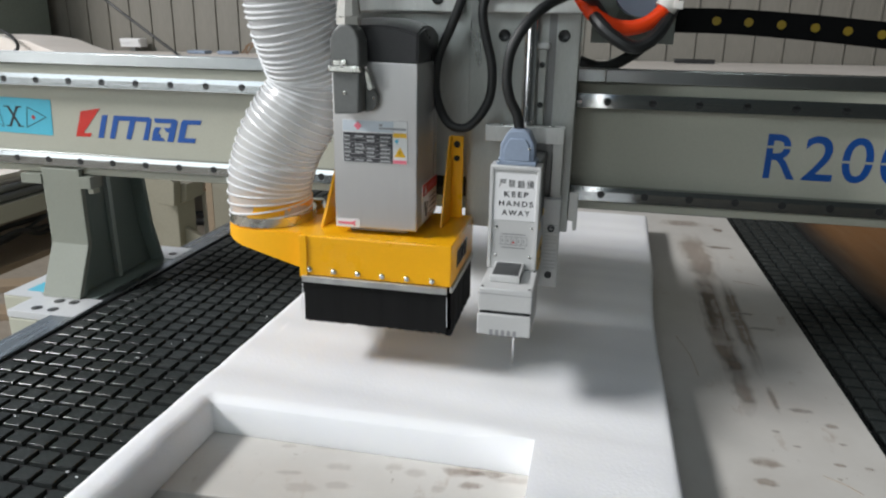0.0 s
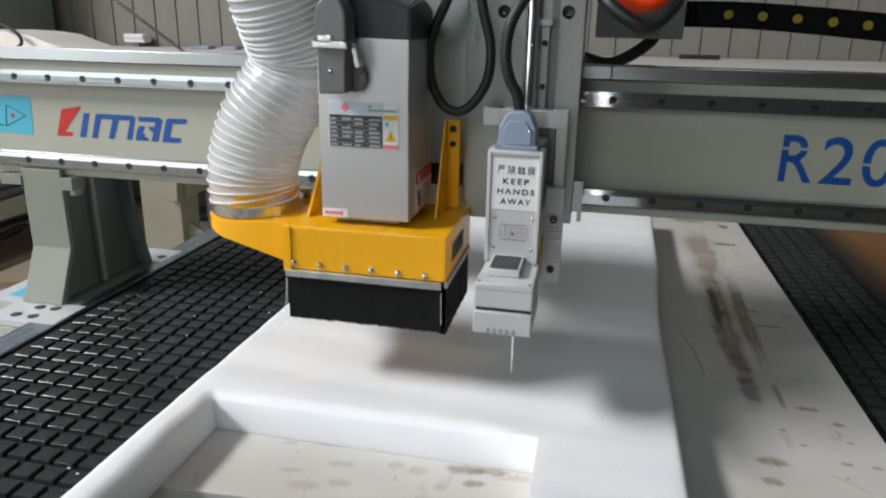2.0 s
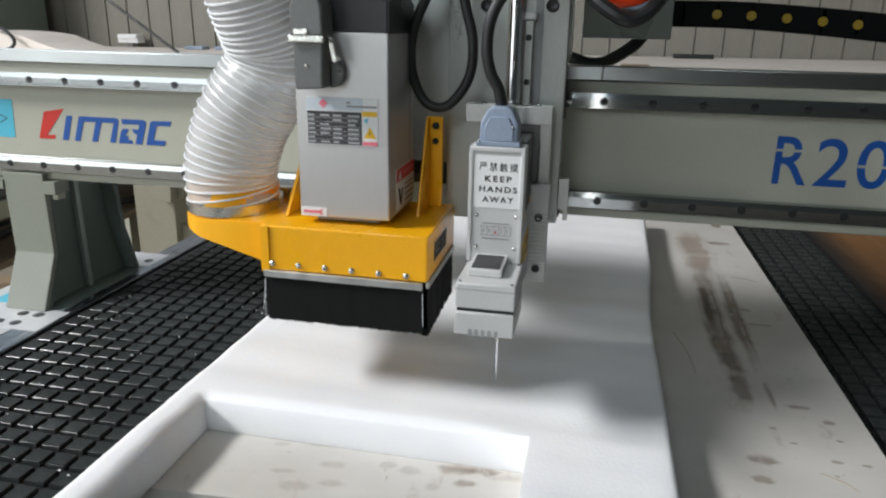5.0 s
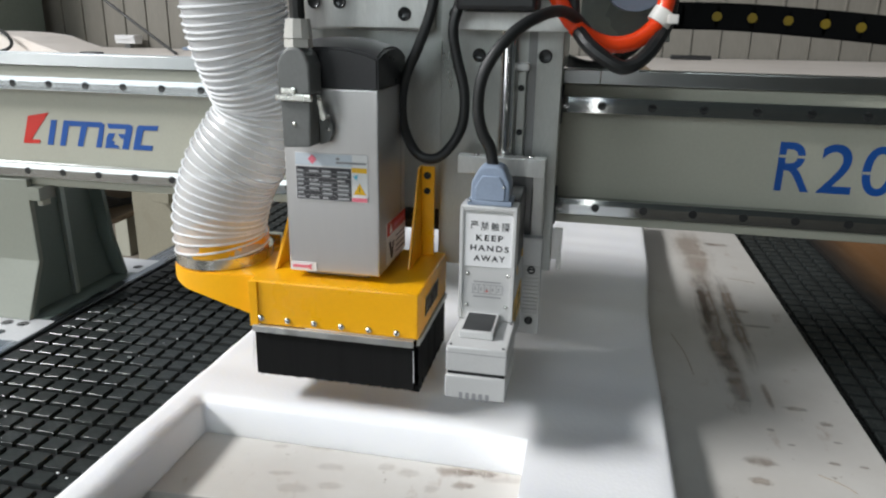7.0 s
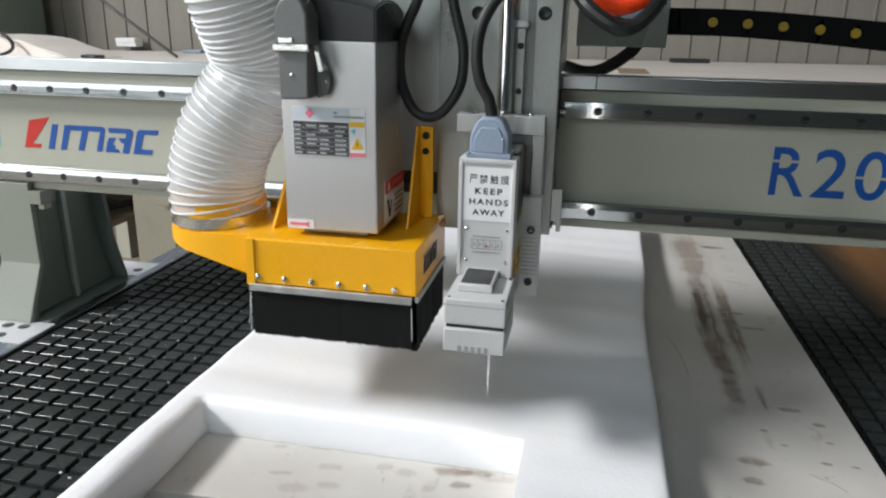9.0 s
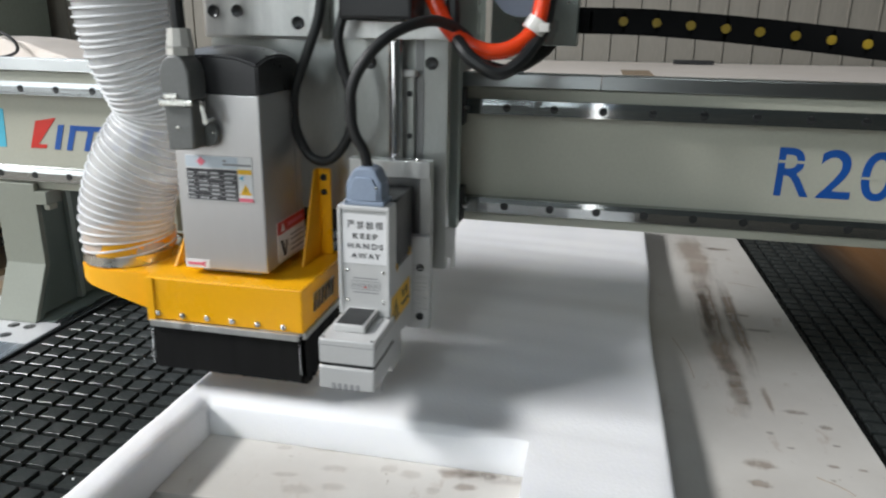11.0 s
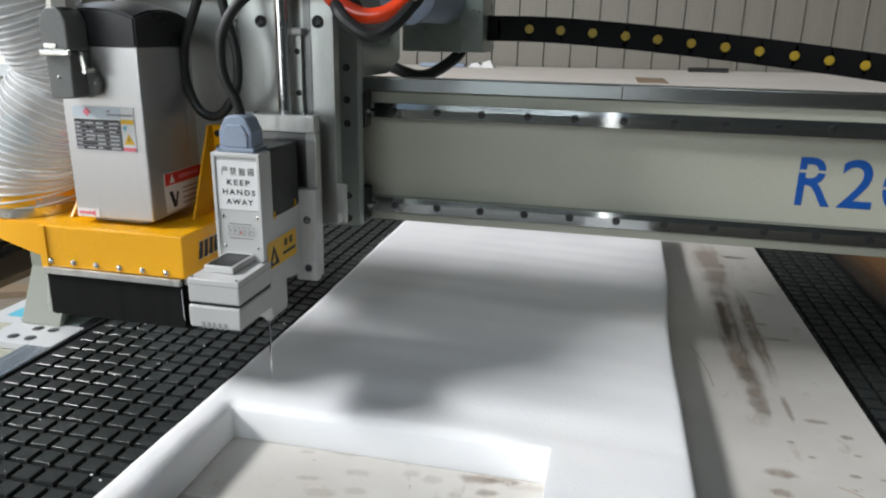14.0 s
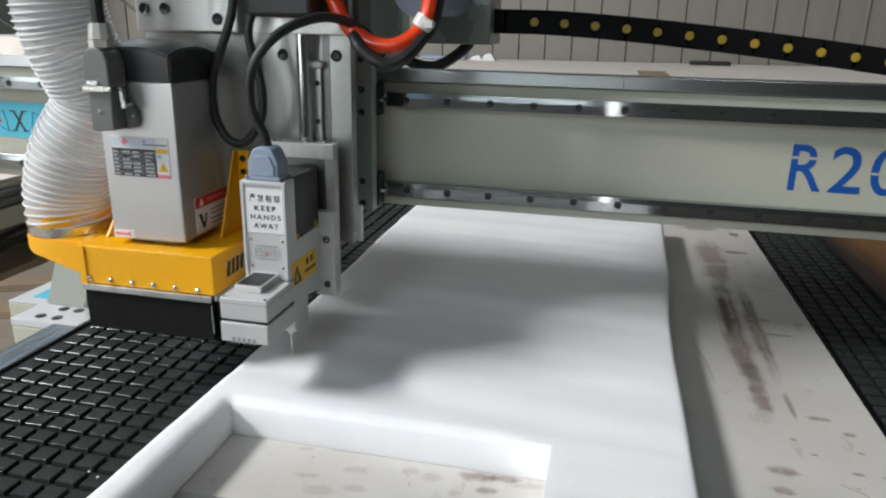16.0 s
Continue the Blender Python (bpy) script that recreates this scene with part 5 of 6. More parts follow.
def oscillating_knife():
    t = thing("oscillating_knife", (0.826, -0.26, 0.11), "silver-grey oscillating knife unit with a white warning sticker", "cutting knife", true=((1.0469, -0.042), (0.93, 0.0235), (1.0719, -0.00361)))
    # slider plate and top block
    part("slider_top", box((0.7785, -0.2085, 0.3045), (0.8680, -0.1895, 0.3225), 0.001), M_ALU, t, "bright aluminium top block")
    for x in (0.797, 0.853):
        part("slider_screw", dome((x, -0.199, 0.3225), (0, 0, 1), 0.003), M_ZINC, t)
    part("slider_plate", box((0.7990, -0.2000, 0.200), (0.8555, -0.1890, 0.3040), 0.001), M_ALU_DARK, t, "dark grey slider plate")
    part("slider_edge", box((0.8560, -0.2035, 0.1430), (0.8680, -0.1890, 0.3042), 0.001), M_ALU, t)
    ribs = [box((0.8450, -0.2175, 0.1420), (0.8700, -0.2037, 0.2450), 0.0008)]
    for k in range(13):
        z = 0.163 + 0.0042 * k
        ribs.append(box((0.8500, -0.2188, z), (0.8695, -0.2170, z + 0.0022), 0.0004))
    base = part("ribbed_base", join(*ribs), M_KNIFE, t, "ribbed aluminium mounting foot")
    b0 = part("bolt", socket_bolt((0.8602, -0.2180, 0.2119), (0, -1, 0), 0.0042, 0.0022), M_BOLT, base)
    o = new("bolt", b0.data)
    o.parent = base
    o.location = (-0.0001, 0.0, -0.0550)
    # main column with framed front panel
    part("column", box((0.8000, -0.3150, 0.1885), (0.8512, -0.2885, 0.2962), 0.0012), M_KNIFE, t)
    part("front_frame", join(box((0.8000, -0.3172, 0.1895), (0.8035, -0.3148, 0.2955), 0.0006), box((0.8478, -0.3172, 0.1895), (0.8512, -0.3148, 0.2955), 0.0006), box((0.8034, -0.3172, 0.2920), (0.8479, -0.3148, 0.2955), 0.0006)), M_KNIFE, t)
    st = part("warning_sticker", prism([(0.8047, 0.2405), (0.8480, 0.2405), (0.8480, 0.2868), (0.8470, 0.2885), (0.8060, 0.2885), (0.8047, 0.2868)], 1, -0.3157, -0.3151), M_WHITE, t, "white warning sticker with black words", smooth=False)
    signs = [(ch, 0.8095 + 0.0094 * k, 0.8095 + 0.0094 * k + 0.0072, 0.2744, 0.2822) for k, ch in enumerate("严禁触摸")]
    for word, x0, x1, z0, z1 in (*signs, ("KEEP", 0.8150, 0.8395, 0.2648, 0.2702), ("HANDS", 0.8100, 0.8450, 0.2553, 0.2607), ("AWAY", 0.8132, 0.8420, 0.2458, 0.2512)):
        part("lettering", fit_text(lettering(word, 0.01, 0.0001, spacing=1.35 if word.isascii() else 1.2, bold=0.00022 if word.isascii() else 0.0), x0, x1, z0, z1, -0.3159), M_INK, st)
    s0 = part("screw", dome((0.8080, -0.3150, 0.2330), (0, -1, 0), 0.0020), M_ZINC, t)
    for dx, dz in ((0.0372, 0.0), (0.0, -0.0300), (0.0365, -0.0300)):
        o = new("screw", s0.data)
        o.parent = t
        o.location = (dx, 0, dz)
    d = part("dial_print", join(*[box((0.8130 + 0.0055 * k, -0.3154, 0.2150), (0.8134 + 0.0055 * k, -0.3150, 0.2230)) for k in range(6)],
                                box((0.8120, -0.3154, 0.2230), (0.8412, -0.3150, 0.2234)), box((0.8120, -0.3154, 0.2146), (0.8412, -0.3150, 0.2150)), *[box((0.8150 + 0.0055 * k, -0.3154, 0.2175), (0.8158 + 0.0055 * k, -0.3150, 0.2205)) for k in range(5)], box((0.8140, -0.3154, 0.2255), (0.8390, -0.3150, 0.2265)), box((0.8140, -0.3154, 0.2112), (0.8395, -0.3150, 0.2122))), M_GREYINK, t, "small printed scale")
    part("red_dot", box((0.8255, -0.3157, 0.2165), (0.8275, -0.3152, 0.2180)), M_RED, d)
    # black motor box, lower body with yellow sticker
    part("motor_box", box((0.8120, -0.2880, 0.2300), (0.8505, -0.2145, 0.2975), 0.002), M_BLACK, t, "matt black motor box")
    part("yellow_tab", box((0.8480, -0.2865, 0.2260), (0.8514, -0.2835, 0.2345), 0.0004), M_WARN, t)
    part("yellow_tab", box((0.8480, -0.2300, 0.2290), (0.8514, -0.2270, 0.2370), 0.0004), M_WARN, t)
    part("lower_body", prism([(-0.3110, 0.1700), (-0.2600, 0.1560), (-0.2120, 0.1500), (-0.2120, 0.2290), (-0.2880, 0.2290), (-0.3110, 0.2290)], 0, 0.8030, 0.8510, 0.001), M_KNIFE, t, smooth=False)
    ys = part("yellow_sticker", box((0.8510, -0.3090, 0.1775), (0.8515, -0.2315, 0.2060)), M_WARN, t, "yellow warning sticker with a black triangle")
    part("triangle", prism([(-0.3065, 0.1800), (-0.2800, 0.1800), (-0.2930, 0.2010)], 0, 0.8513, 0.8517), M_INK, ys)
    part("hand_sign", prism([(-0.2985, 0.1830), (-0.2895, 0.1830), (-0.2925, 0.1940)], 0, 0.8515, 0.8519), M_WARN, ys)
    part("text_bar", join(box((0.8513, -0.2650, 0.1935), (0.8517, -0.2575, 0.2010)), box((0.8513, -0.2510, 0.1935), (0.8517, -0.2435, 0.2010)), box((0.8513, -0.2700, 0.1850), (0.8517, -0.2350, 0.1880))), M_INK, ys)
    part("knife_arm", prism([(-0.2950, 0.1750), (-0.2950, 0.1270), (-0.2920, 0.1210), (-0.2560, 0.1210), (-0.2520, 0.1260), (-0.2520, 0.1650)], 0, 0.8190, 0.8470, 0.0012), M_KNIFE, t, smooth=False)
    part("chuck", join(rod((0.8275, -0.2622, 0.1080), (0.8275, -0.2622, 0.1220), 0.0048, 14), box((0.8235, -0.2700, 0.1110), (0.8330, -0.2560, 0.1190), 0.001), rod((0.8275, -0.2622, 0.1060), (0.8275, -0.2622, 0.1085), 0.0030, 12)), M_ZINC, t)
    part("blade", join(rod((0.8275, -0.2622, 0.0500), (0.8275, -0.2622, 0.1070), 0.00125, 8), rod((0.8275, -0.2622, 0.0440), (0.8275, -0.2622, 0.0500), 0.0006, 8, 0.0012)), M_CHROME, t, "thin bright steel blade")
    # foot box in two shells with a dark gap, slots, and a raised window
    part("foot_box_upper", box((0.8010, -0.3840, 0.1650), (0.8540, -0.3070, 0.1885), 0.0016), M_KNIFE, t)
    part("top_seam", box((0.8007, -0.3843, 0.1825), (0.8543, -0.3060, 0.1830)), M_GREYINK, t)
    part("gap", box((0.8025, -0.3820, 0.1615), (0.8525, -0.3080, 0.1655)), M_BOLT, t, "dark gap between the shells")
    lo = part("foot_box_lower", box((0.8005, -0.3850, 0.1405), (0.8540, -0.3070, 0.1620), 0.0016), M_KNIFE, t)
    for k in range(5):
        x = 0.8135 + 0.0058 * k
        part("slot", box((x, -0.3854, 0.1404), (x + 0.0032, -0.3840, 0.1465)), M_GREYINK, lo)
    fr = part("window_frame", box((0.8085, -0.3640, 0.1886), (0.8395, -0.3140, 0.1960), 0.0015), M_KNIFE, t)
    part("dark_window", box((0.8112, -0.3615, 0.1958), (0.8368, -0.3190, 0.1966), 0.0002), M_BLACK, fr, "dark square window")
    for x, y in ((0.8045, -0.380), (0.8505, -0.380), (0.8505, -0.318)):
        part("screw", dome((x, y, 0.1885), (0, 0, 1), 0.0014), M_BOLT, t)
    # blue-grey plug and its cable
    pc = part("plug", prism([(0.8085, 0.2965), (0.8085, 0.3160), (0.8150, 0.3285), (0.8205, 0.3310), (0.8315, 0.3310), (0.8370, 0.3285), (0.8430, 0.3160), (0.8430, 0.2965)], 1, -0.3130, -0.2850, 0.0018), M_BLUECONN, t, "blue-grey plastic plug")
    part("plug_panel", prism([(0.8125, 0.3010), (0.8125, 0.3130), (0.8180, 0.3225), (0.8335, 0.3225), (0.8390, 0.3130), (0.8390, 0.3010)], 1, -0.3150, -0.3120, 0.0008), M_BLUECONN, pc)
    part("plug_foot", box((0.8055, -0.3150, 0.2962), (0.8455, -0.2830, 0.3010), 0.0012), M_BLUECONN, pc)
    part("screw", dome((0.8380, -0.3150, 0.3135), (0, -1, 0), 0.0014), M_ZINC, pc)
    part("screw", dome((0.8080, -0.3150, 0.3000), (0, 0, 1), 0.002), M_ZINC, pc)
    part("cable", tube([(0.8260, -0.298, 0.329), (0.8225, -0.300, 0.345), (0.8150, -0.302, 0.3590), (0.8110, -0.303, 0.3800), (0.8150, -0.302, 0.4080), (0.8311, -0.292, 0.4340), (0.8529, -0.268, 0.4520), (0.8760, -0.225, 0.4590), (0.8960, -0.165, 0.4450), (0.9120, -0.150, 0.4180)], 0.0052, 12, 8), M_RUBBER, t, "thick black cable")
    return t


KNIFE = oscillating_knife()


def loop_cable():
    t = thing("loop_cable", (0.75, -0.22, 0.316), "hanging loop of thick black cable", "cable", true=((1.0481, -0.0416), (1.0, 0.045), (1.046, 0.0089)))
    part("cable", tube([(0.757, -0.19, 0.56), (0.7520, -0.21, 0.4900), (0.7480, -0.215, 0.4580), (0.7370, -0.22, 0.4250), (0.7220, -0.22, 0.3885), (0.7212, -0.22, 0.3496), (0.7360, -0.22, 0.3190), (0.7590, -0.22, 0.3165), (0.7800, -0.22, 0.3440), (0.7835, -0.22, 0.3798), (0.7745, -0.22, 0.4169), (0.7710, -0.22, 0.4428), (0.7770, -0.215, 0.4720), (0.79, -0.20, 0.56)], 0.0052, 12, 8), M_RUBBER, t)
    return t


LOOP = loop_cable()


# ---------------------------------------------------------------- things behind the machine
def background():
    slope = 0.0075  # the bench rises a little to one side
    bench = thing("long_bench", (0.5, 2.8, FLOOR), "long pale pinkish sheet bench before the wall", "bench")
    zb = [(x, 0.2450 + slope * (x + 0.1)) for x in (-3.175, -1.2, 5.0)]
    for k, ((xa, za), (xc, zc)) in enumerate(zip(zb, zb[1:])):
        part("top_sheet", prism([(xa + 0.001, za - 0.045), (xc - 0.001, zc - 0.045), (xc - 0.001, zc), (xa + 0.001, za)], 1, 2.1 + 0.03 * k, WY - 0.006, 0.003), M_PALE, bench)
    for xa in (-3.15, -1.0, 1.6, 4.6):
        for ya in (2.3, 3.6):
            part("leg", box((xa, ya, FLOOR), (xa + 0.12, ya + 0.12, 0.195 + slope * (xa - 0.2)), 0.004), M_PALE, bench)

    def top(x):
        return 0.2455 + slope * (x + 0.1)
    single("tall_cabinet", box((-5.2, 3.0, FLOOR), (-3.19, 3.9, 1.9), 0.01), M_DARKGREEN, (-4.3, 3.5, FLOOR), "tall dark green painted metal cabinet", "cabinet")
    zt = top(-2.5)
    s = thing("switch_box", (-2.51, 3.9, zt), "white switch box on a short post", "switch box")
    part("case", box((-2.60, 3.88, zt + 0.032), (-2.435, 3.97, zt + 0.093), 0.004), M_WHITE, s)
    part("lid", box((-2.595, 3.87, zt + 0.061), (-2.44, 3.882, zt + 0.090), 0.002), M_WHITE, s)
    part("post", box((-2.535, 3.90, zt), (-2.495, 3.95, zt + 0.032)), M_GREYCONN, s)
    pile = [(-3.05, top(-2.5) + 0.001), (-3.05, 0.330), (-2.85, 0.352), (-2.55, 0.356), (-2.36, 0.350), (-2.22, 0.335), (-2.12, 0.300), (-2.00, 0.268), (-1.90, top(-1.9) + 0.003), (-1.90, top(-2.5) + 0.001)]
    single("sheet_stock", prism(pile, 1, 2.52, 2.95, 0.006), M_PALE, (-2.45, 2.7, top(-2.5)), "rounded pile of cream sheet stock on the bench", "sheet stock")
    single("slanting_cable", tube([(-2.44, 3.0, 0.85), (-2.035, 3.0, 0.563), (-1.77, 3.0, 0.38), (-1.565, 3.0, top(-1.56) + 0.008)], 0.009, 8, 4), M_RUBBER, (-1.565, 3.0, top(-1.56)), "thin dark cable slanting down to the bench", "cable")
    single("loose_cable", tube([(-2.62, 2.48, 0.60), (-2.42, 2.46, 0.44), (-2.25, 2.45, 0.360), (-2.21, 2.45, 0.300), (-2.27, 2.45, 0.262), (-2.42, 2.45, top(-2.4) + 0.010)], 0.009, 8, 6), M_RUBBER, (-2.42, 2.45, top(-2.42)), "loose dark cable on the bench", "cable")
    single("cable_clip", box((-1.88, 2.55, top(-1.8)), (-1.78, 2.63, top(-1.8) + 0.030), 0.008), M_BLACK, (-1.83, 2.6, top(-1.8)), "small black clamp on the bench", "clamp")
    single("dark_bar", box((1.36, 3.75, top(1.5)), (1.60, 3.8, top(1.5) + 0.026), 0.005), M_BLACK, (1.48, 3.77, top(1.5)), "dark metal bar on the bench", "bar")
    single("paper_tape", box((1.02, 2.5, top(1.15) + 0.0004), (1.16, 2.9, top(1.15) + 0.003)), M_TIMBER, (1.1, 2.7, top(1.15)), "piece of brown paper tape on the bench", "tape")
    for x, wd in ((-1.95, 0.14), (-1.72, 0.12), (-0.35, 0.30)):
        single("blue_tape", box((x, 3.70, top(x + wd)), (x + wd, 3.80, top(x + wd) + 0.022), 0.006), M_BLUECONN, (x, 3.75, top(x)), "scrap of blue tape on the bench", "tape", group="blue scraps on the bench")
    for x, h in ((-0.02, 0.035), (0.06, 0.05)):
        single("white_scrap", prism([(x, top(x + 0.1)), (x + 0.09, top(x + 0.1)), (x + 0.06, top(x) + h), (x + 0.015, top(x) + 0.7 * h)], 1, 3.70, 3.78, 0.003), M_WHITE, (x, 3.74, top(x)), "small white plastic scrap on the bench", "scrap", group="white scraps on the bench")
    rs = random.Random(4)
    for k in range(3):
        wire = [(-1.52 + 0.10 * f + 0.02 * k + rs.uniform(-0.02, 0.02), 3.7, top(-1.4) + 0.006 + 0.07 * math.sin(math.pi * f) * rs.uniform(0.6, 1.1)) for f in (0, 0.25, 0.5, 0.75, 1)]
        single("copper_wire", tube(wire, 0.004, 6, 5), M_PLY, (-1.5, 3.7, top(-1.5)), "stray orange-brown wire on the bench", "wire", group="wires on the bench")
    # neighbouring machine frame seen below the beam
    f = thing("frame_stand", (-0.4, 0.9, FLOOR), "beige welded machine frame stand", "machine frame")
    part("upright", prism([(-0.47, FLOOR), (-0.47, -0.02), (-0.296, -0.02), (-0.302, -0.073), (-0.334, -0.088), (-0.339, FLOOR)], 1, 0.90, 1.0, 0.003), M_SHADEDBEIGE, f, smooth=False)
    part("gusset", prism([(-0.415, 0.006), (-0.333, 0.008), (-0.313, -0.010), (-0.319, -0.083), (-0.372, -0.079), (-0.415, -0.016)], 1, 0.86, 0.898, 0.002), M_SHADEDBEIGE, f, smooth=False)
    part("cross_beam", box((-0.30, 1.02, -0.02), (0.05, 1.10, 0.03), 0.004), M_SHADEDBEIGE, f)
    arch = [(-0.338 + 0.001, -0.40)] + [(-0.336 + 0.075 * (1 - math.cos(a)), -0.40 + 0.17 * math.sin(a)) for a in np.linspace(0.2, 1.45, 7)] + [(-0.262, -0.225), (-0.262, -0.205), (-0.337, -0.165)]
    part("arch_plate", prism(arch, 1, 0.93, 0.95, 0.001), M_SHADEDBEIGE, f, smooth=False)
    o = thing("frame_post", (-0.48, 1.4, FLOOR), "beige painted square machine post with a tan edge", "machine post")
    part("post", box((-0.503, 1.4, FLOOR), (-0.40, 1.5, -0.05), 0.003), M_SHADEDBEIGE, o)
    part("edge_strip", box((-0.531, 1.4, FLOOR), (-0.5035, 1.46, -0.05), 0.002), M_TIMBER, o, "tan edge strip")
    # long low bench of the next machine, with stock lying on it
    n = thing("side_machine", (-1.1, 1.2, FLOOR), "low beige frame of a neighbouring machine", "machine frame")
    part("side_beam", box((-1.16, 0.1, -0.207), (-1.008, 2.6, -0.145), 0.004), M_BEIGE, n)
    part("table", box((-1.7, 0.1, -0.144), (-1.075, 2.6, -0.100), 0.003), M_GREYCONN, n)
    part("lower_shelf", box((-1.7, 0.1, -0.374), (-1.008, 2.6, -0.350), 0.004), M_TIMBER, n, "worn timber lower shelf")
    for y in (0.2, 2.4):
        part("leg", box((-1.15, y, FLOOR), (-1.07, y + 0.08, -0.208), 0.004), M_BEIGE, n)
        part("leg", box((-1.68, y, FLOOR), (-1.60, y + 0.08, -0.145), 0.004), M_BEIGE, n)
    stack = thing("sheet_stack", (-1.4, 1.2, -0.0995), "stack of pale sheets on the side machine", "sheet stack")
    for k in range(4):
        part("sheet", box((-1.66, 0.15 + 0.01 * k, -0.0995 + 0.010 * k), (-1.068 + 0.006 * (k % 2), 2.4 - 0.03 * k, -0.0903 + 0.010 * k), 0.001), M_PALE, stack)
    for x, z, r in ((-1.033, -0.1300, 0.0140), (-1.060, -0.1290, 0.0150), (-1.046, -0.1050, 0.0135)):
        single("dark_pipe", tube([(x, 0.12, z), (x, 2.5, z)], r, 14, 1), M_GREYCONN, (x, 1.2, z - r), "dark grey steel pipe lying along the frame", "pipe", group="pipes on the side machine")
    rnd = random.Random(8)
    for k in range(5):
        pts = [(-1.03 + rnd.uniform(-0.04, 0.03), yy, -0.345 + rnd.uniform(0.008, 0.03) + (0.10 if 0.6 < yy < 1.5 else 0.01) * rnd.uniform(0.3, 1.0)) for yy in (0.3, 0.55, 0.8, 0.98, 1.15, 1.4, 1.7, 2.0)]
        single("black_cable", tube(pts, rnd.uniform(0.006, 0.011), 8, 6), M_RUBBER, (-1.03, 1.1, -0.350), "loose black cable heaped on the timber shelf", "cable", group="cables on the timber shelf")
    for k, (x0, y0, r) in enumerate(((-1.85, 3.05, 0.030), (-1.82, 3.13, 0.026), (-1.84, 3.20, 0.032))):
        single("floor_pipe", rod((x0, y0, FLOOR + r), (x0 + 0.36, y0 + 0.14, FLOOR + r), r, 14), M_BLACK, (x0 + 0.18, y0, FLOOR), "dark short pipe lying on the floor", "pipe", group="pipes on the floor")
    for k, (x0, y0, x1, y1) in enumerate(((-2.5, 1.5, -1.2, 2.2), (-2.3, 1.3, -1.0, 1.75), (-0.9, 2.4, -0.2, 2.6))):
        d = (Vector((x1, y1, 0)) - Vector((x0, y0, 0))).normalized()
        s = Vector((-d.y, d.x, 0)) * 0.06
        a, e = Vector((x0, y0, 0)), Vector((x1, y1, 0))
        single("timber_plank", prism([((a - s).x, (a - s).y), ((e - s).x, (e - s).y), ((e + s).x, (e + s).y), ((a + s).x, (a + s).y)], 2, FLOOR + 0.0005, FLOOR + 0.035, 0.003), M_TIMBER, ((x0 + x1) / 2, (y0 + y1) / 2, FLOOR), "worn brown timber plank lying on the floor", "timber plank", group="planks on the floor")



background()


# ---------------------------------------------------------------- bed blocks: raised squares between the grooves
def bed_blocks():
    hw = PITCH / 2 - 0.0034
    bm = box((-hw, -hw, -0.006), (hw, hw, 0.0))
    bmesh.ops.bevel(bm, geom=[e for e in bm.edges if min(v.co.z for v in e.verts) > -0.001], offset=0.0006, segments=1, affect='EDGES', profile=0.5)
    me = finish(bm, "bed_block", M_BED, Vector(), False)
    me.materials.append(M_BED_EDGE)
    for f in me.polygons:
        f.material_index = 1 if 0.2 < f.normal.z < 0.95 else 0
    x_right, y_far = 0.3294, -0.3778
    x_start = x_right - hw - PITCH * 6
    near, far = [], []
    for i in range(0, 54):
        for j in range(-20, 62):
            x, y = x_start + PITCH * i, y_far - hw + PITCH * j
            if not (BX0 + hw < x < BX1 - hw and BY0 + hw < y < BY1 - hw):
                continue
            if 0.50 < x < 1.21 and -0.43 < y < 0.76:
                continue
            (near if (x < 0.48 and -0.52 < y < 0.16) else far).append((x, y))
    near = near[:300]
    for x, y in near:
        o = new("bed_block", me)
        o.parent = BED
        o.location = Vector((x, y, 0)) - ORIGIN[BED]
    done = set(near)
    verts, faces = [], []
    tv = [v.co.copy() for v in me.vertices]
    tf = [tuple(p.vertices) for p in me.polygons]
    for x, y in far:
        if (x, y) in done:
            continue
        b = len(verts)
        verts += [(v.x + x, v.y + y, v.z) for v in tv]
        faces += [tuple(b + k for k in f) for f in tf]
    m2 = bpy.data.meshes.new("bed_blocks")
    m2.from_pydata([tuple(Vector(v) - ORIGIN[BED]) for v in verts], [], faces)
    m2.materials.append(M_BED)
    ob = new("bed_block", m2)
    ob.parent = BED
    tagged(ob, "black grooved bed squares further off", kind="stuff")


bed_blocks()


def foam_crumbs():
    rnd = random.Random(21)
    bm = bmesh.new()
    for k in range(46):
        x, y, r = rnd.uniform(0.14, 0.46), rnd.uniform(-0.62, 0.12), rnd.uniform(0.0006, 0.0014)
        m = Matrix.Translation((x, y, r * 0.8)) @ Matrix.Diagonal((rnd.uniform(0.7, 1.6), rnd.uniform(0.7, 1.3), 0.8, 1))
        bmesh.ops.create_icosphere(bm, subdivisions=1, radius=r, matrix=m)
    single("foam_crumbs", bm, M_FOAM, (0.3, -0.2, 0.0), "tiny white foam crumbs scattered on the black bed", "foam crumbs", kind="stuff")


foam_crumbs()


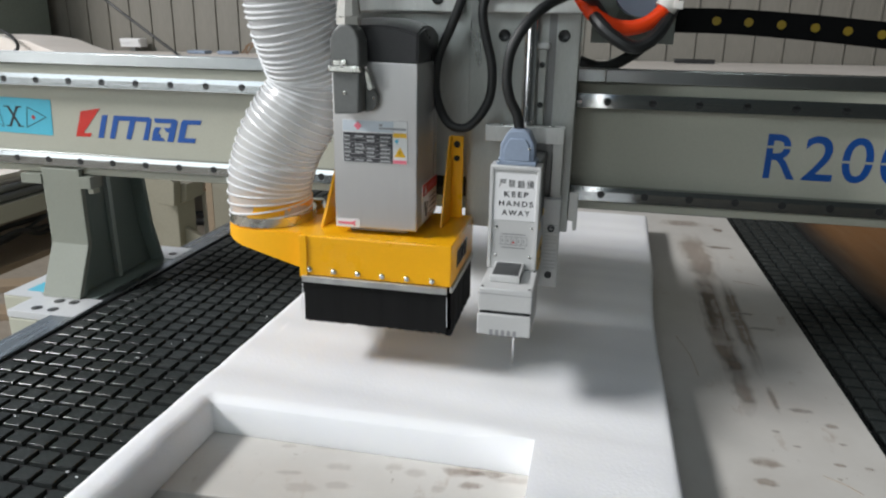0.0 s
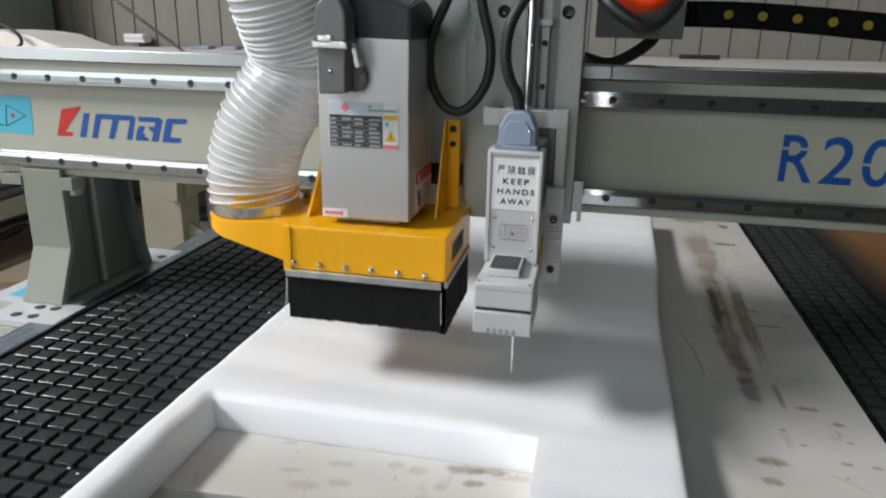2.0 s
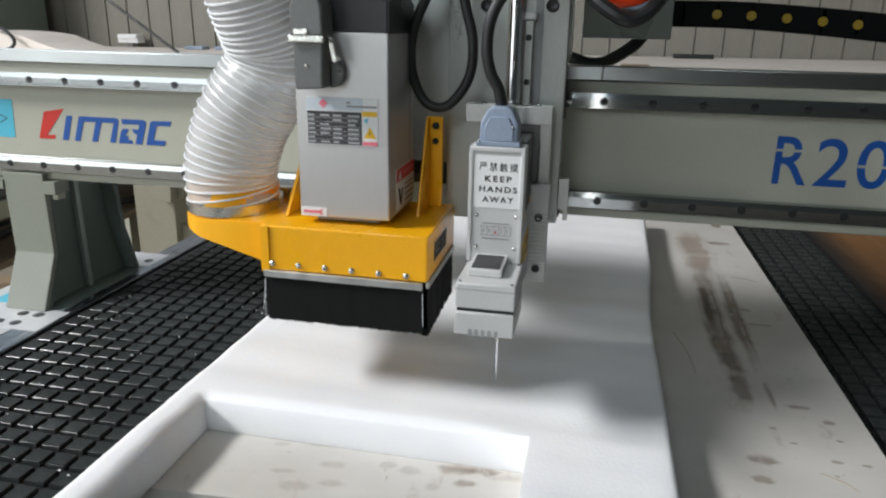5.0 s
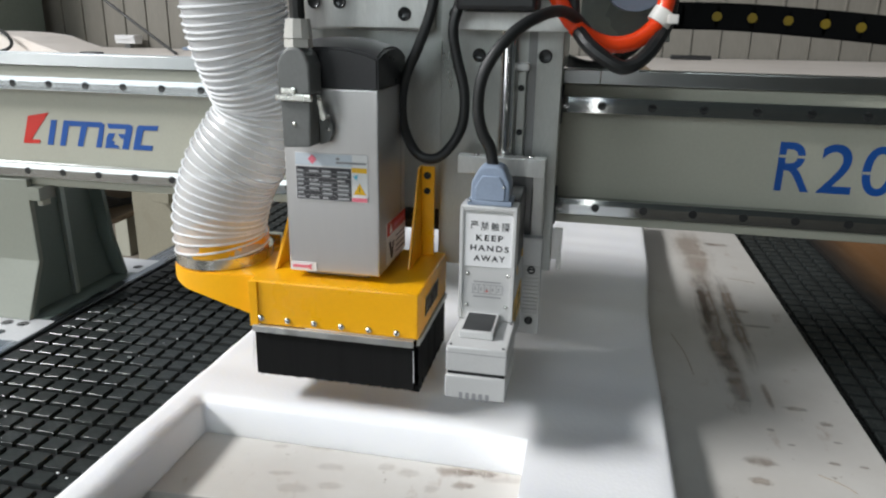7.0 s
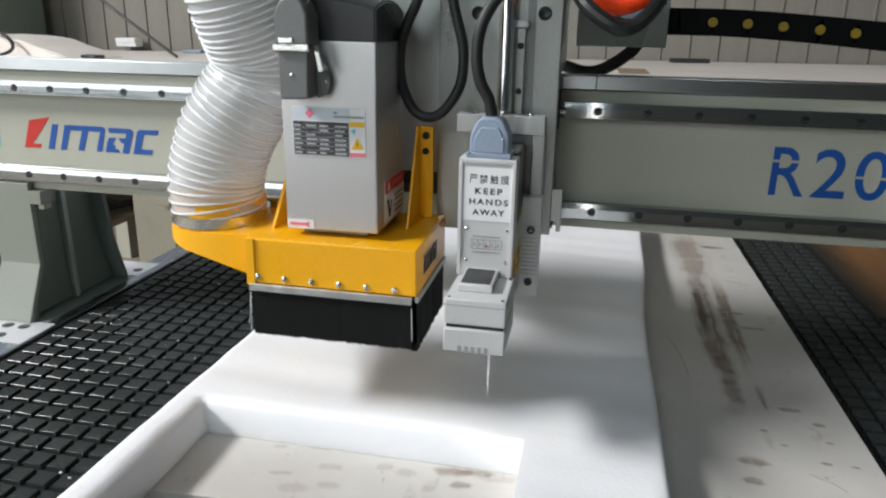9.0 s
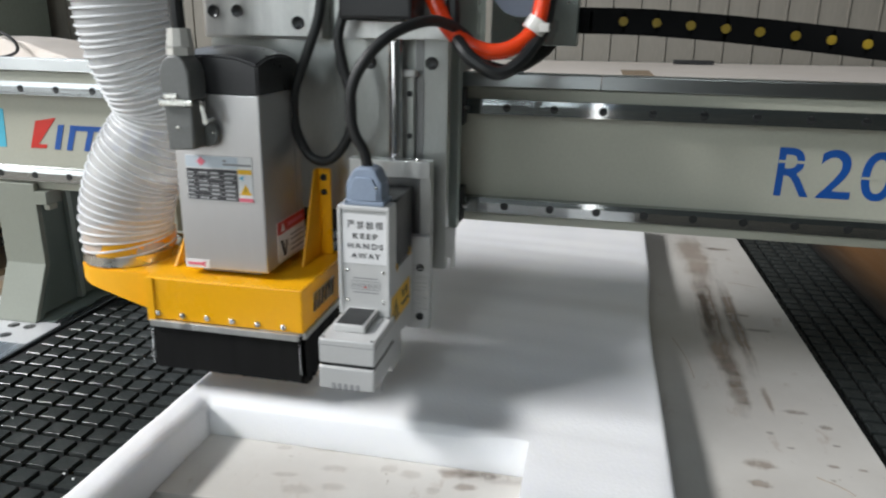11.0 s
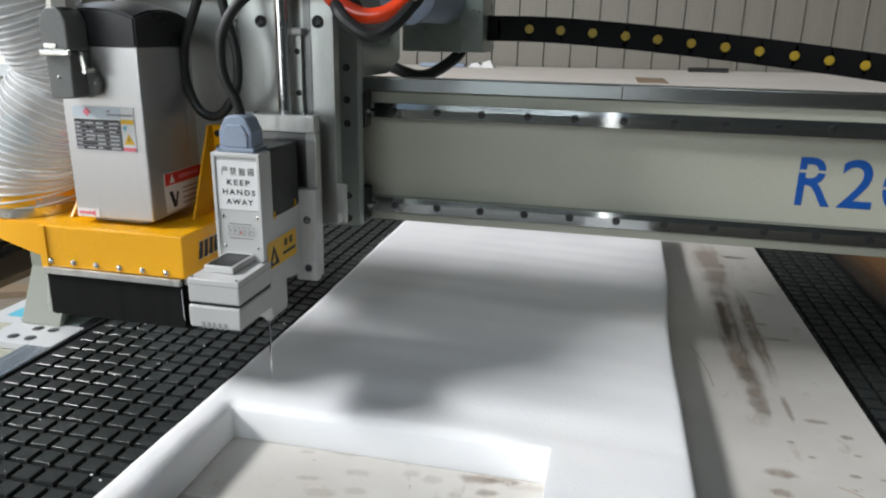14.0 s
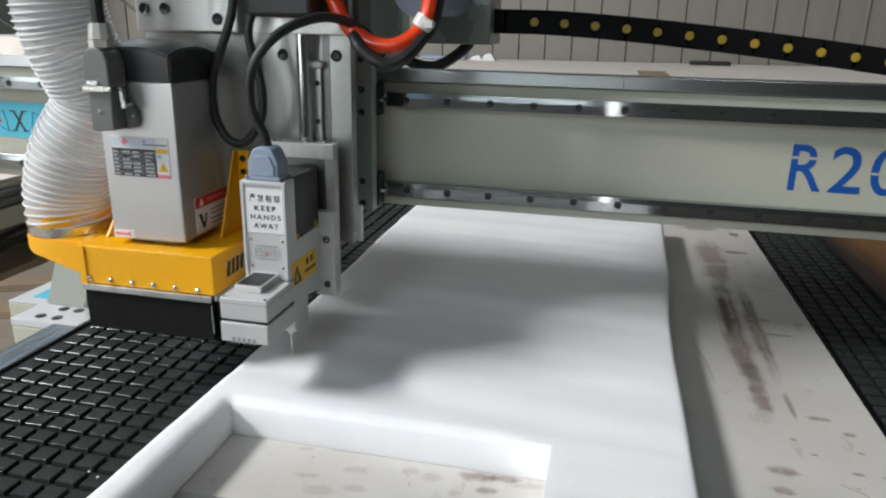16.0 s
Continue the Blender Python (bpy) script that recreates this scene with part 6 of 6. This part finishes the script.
# ---------------------------------------------------------------- motion of the machine
SHIFT = [  # seconds, x and y of the carriage and gantry, z of the tool head
    (0.0, 0.0, 0.0, 0.0), (0.2, 0.0, 0.0, -0.0095), (0.42, 0.0, 0.0, -0.0222), (0.5, 0.0, 0.0, -0.0228), (0.65, 0.0, -0.002, -0.0229), (0.75, 0.0, -0.020, -0.0229), (0.88, 0.0, -0.0445, -0.0229),
    (1.0, 0.0, -0.0471, -0.0228), (1.12, 0.0, -0.0474, -0.0218), (1.5, 0.0, -0.0477, -0.0053), (2.0, 0.0, -0.0483, 0.0191), (2.18, 0.0, -0.0488, 0.0257), (2.3, 0.0, -0.0492, 0.0265), (2.5, 0.0, -0.0495, 0.0264), (2.66, 0.0, -0.0493, 0.0243),
    (3.0, 0.0, -0.0489, 0.0090), (3.5, 0.0, -0.0481, -0.0174), (3.6, 0.0, -0.0482, -0.0216), (3.72, -0.0004, -0.0492, -0.0230), (3.82, -0.0030, -0.0590, -0.0231), (3.92, -0.0052, -0.0670, -0.0231), (4.0, -0.0055, -0.0679, -0.0229),
    (4.2, -0.0055, -0.0679, -0.0138), (4.9, -0.0055, -0.0676, 0.0225), (5.05, -0.0056, -0.0675, 0.0262), (5.45, -0.0056, -0.0673, 0.0262), (5.6, -0.0056, -0.0672, 0.0237), (6.3, -0.0057, -0.0669, -0.0116), (6.5, -0.0057, -0.0669, -0.0200),
    (6.6, -0.0058, -0.0705, -0.0226), (6.72, -0.0060, -0.0880, -0.0231), (6.85, -0.0063, -0.0946, -0.0232), (7.0, -0.0064, -0.0955, -0.0231), (7.1, -0.0063, -0.0958, -0.0210), (7.5, -0.0060, -0.0967, -0.0026), (8.0, -0.0055, -0.0973, 0.0223), (8.12, -0.0054, -0.0975, 0.0263),
    (8.5, -0.0052, -0.0982, 0.0268), (9.0, -0.0053, -0.0990, 0.0269), (9.2, -0.0053, -0.0990, 0.0235), (10.1, -0.0055, -0.0985, -0.0240), (10.25, -0.0080, -0.0980, -0.0268), (10.4, -0.0300, -0.0975, -0.0270), (11.3, -0.1745, -0.0955, -0.0270), (11.5, -0.2054, -0.0955, -0.0269),
    (12.0, -0.2856, -0.0972, -0.0264), (12.12, -0.2938, -0.0975, -0.0258), (12.22, -0.2945, -0.0976, -0.0236), (12.5, -0.2947, -0.0977, -0.0112), (13.0, -0.2944, -0.0977, 0.0139), (13.2, -0.2943, -0.0980, 0.0228), (13.32, -0.2942, -0.0982, 0.0252), (13.5, -0.2942, -0.0983, 0.0255),
    (14.0, -0.2945, -0.0970, 0.0250), (14.25, -0.2944, -0.0974, 0.0238), (14.5, -0.2943, -0.0976, 0.0140), (15.0, -0.2947, -0.0972, -0.0111), (15.22, -0.2952, -0.0960, -0.0228), (15.32, -0.2953, -0.0940, -0.0249), (15.5, -0.2955, -0.0830, -0.0254), (16.0, -0.2954, -0.0362, -0.0226)]


def motions():
    for ob, ax, ay, az in ((GANTRY, 0, 1, 0), (CARRIAGE, 1, 1, 0), (CHAIN, 1, 1, 0), (HOSES, 1, 1, 0.85), (SLIDE, 1, 1, 1), (SPINDLE, 1, 1, 1), (HOOD, 1, 1, 1), (HOSE, 1, 1, 1), (KNIFE, 1, 1, 1), (LOOP, 1, 1, 1)):
        b = ob.location.copy()
        walk(ob, [(t, pose(b.x + ax * x, b.y + ay * y, b.z + az * z)) for t, x, y, z in SHIFT])


motions()
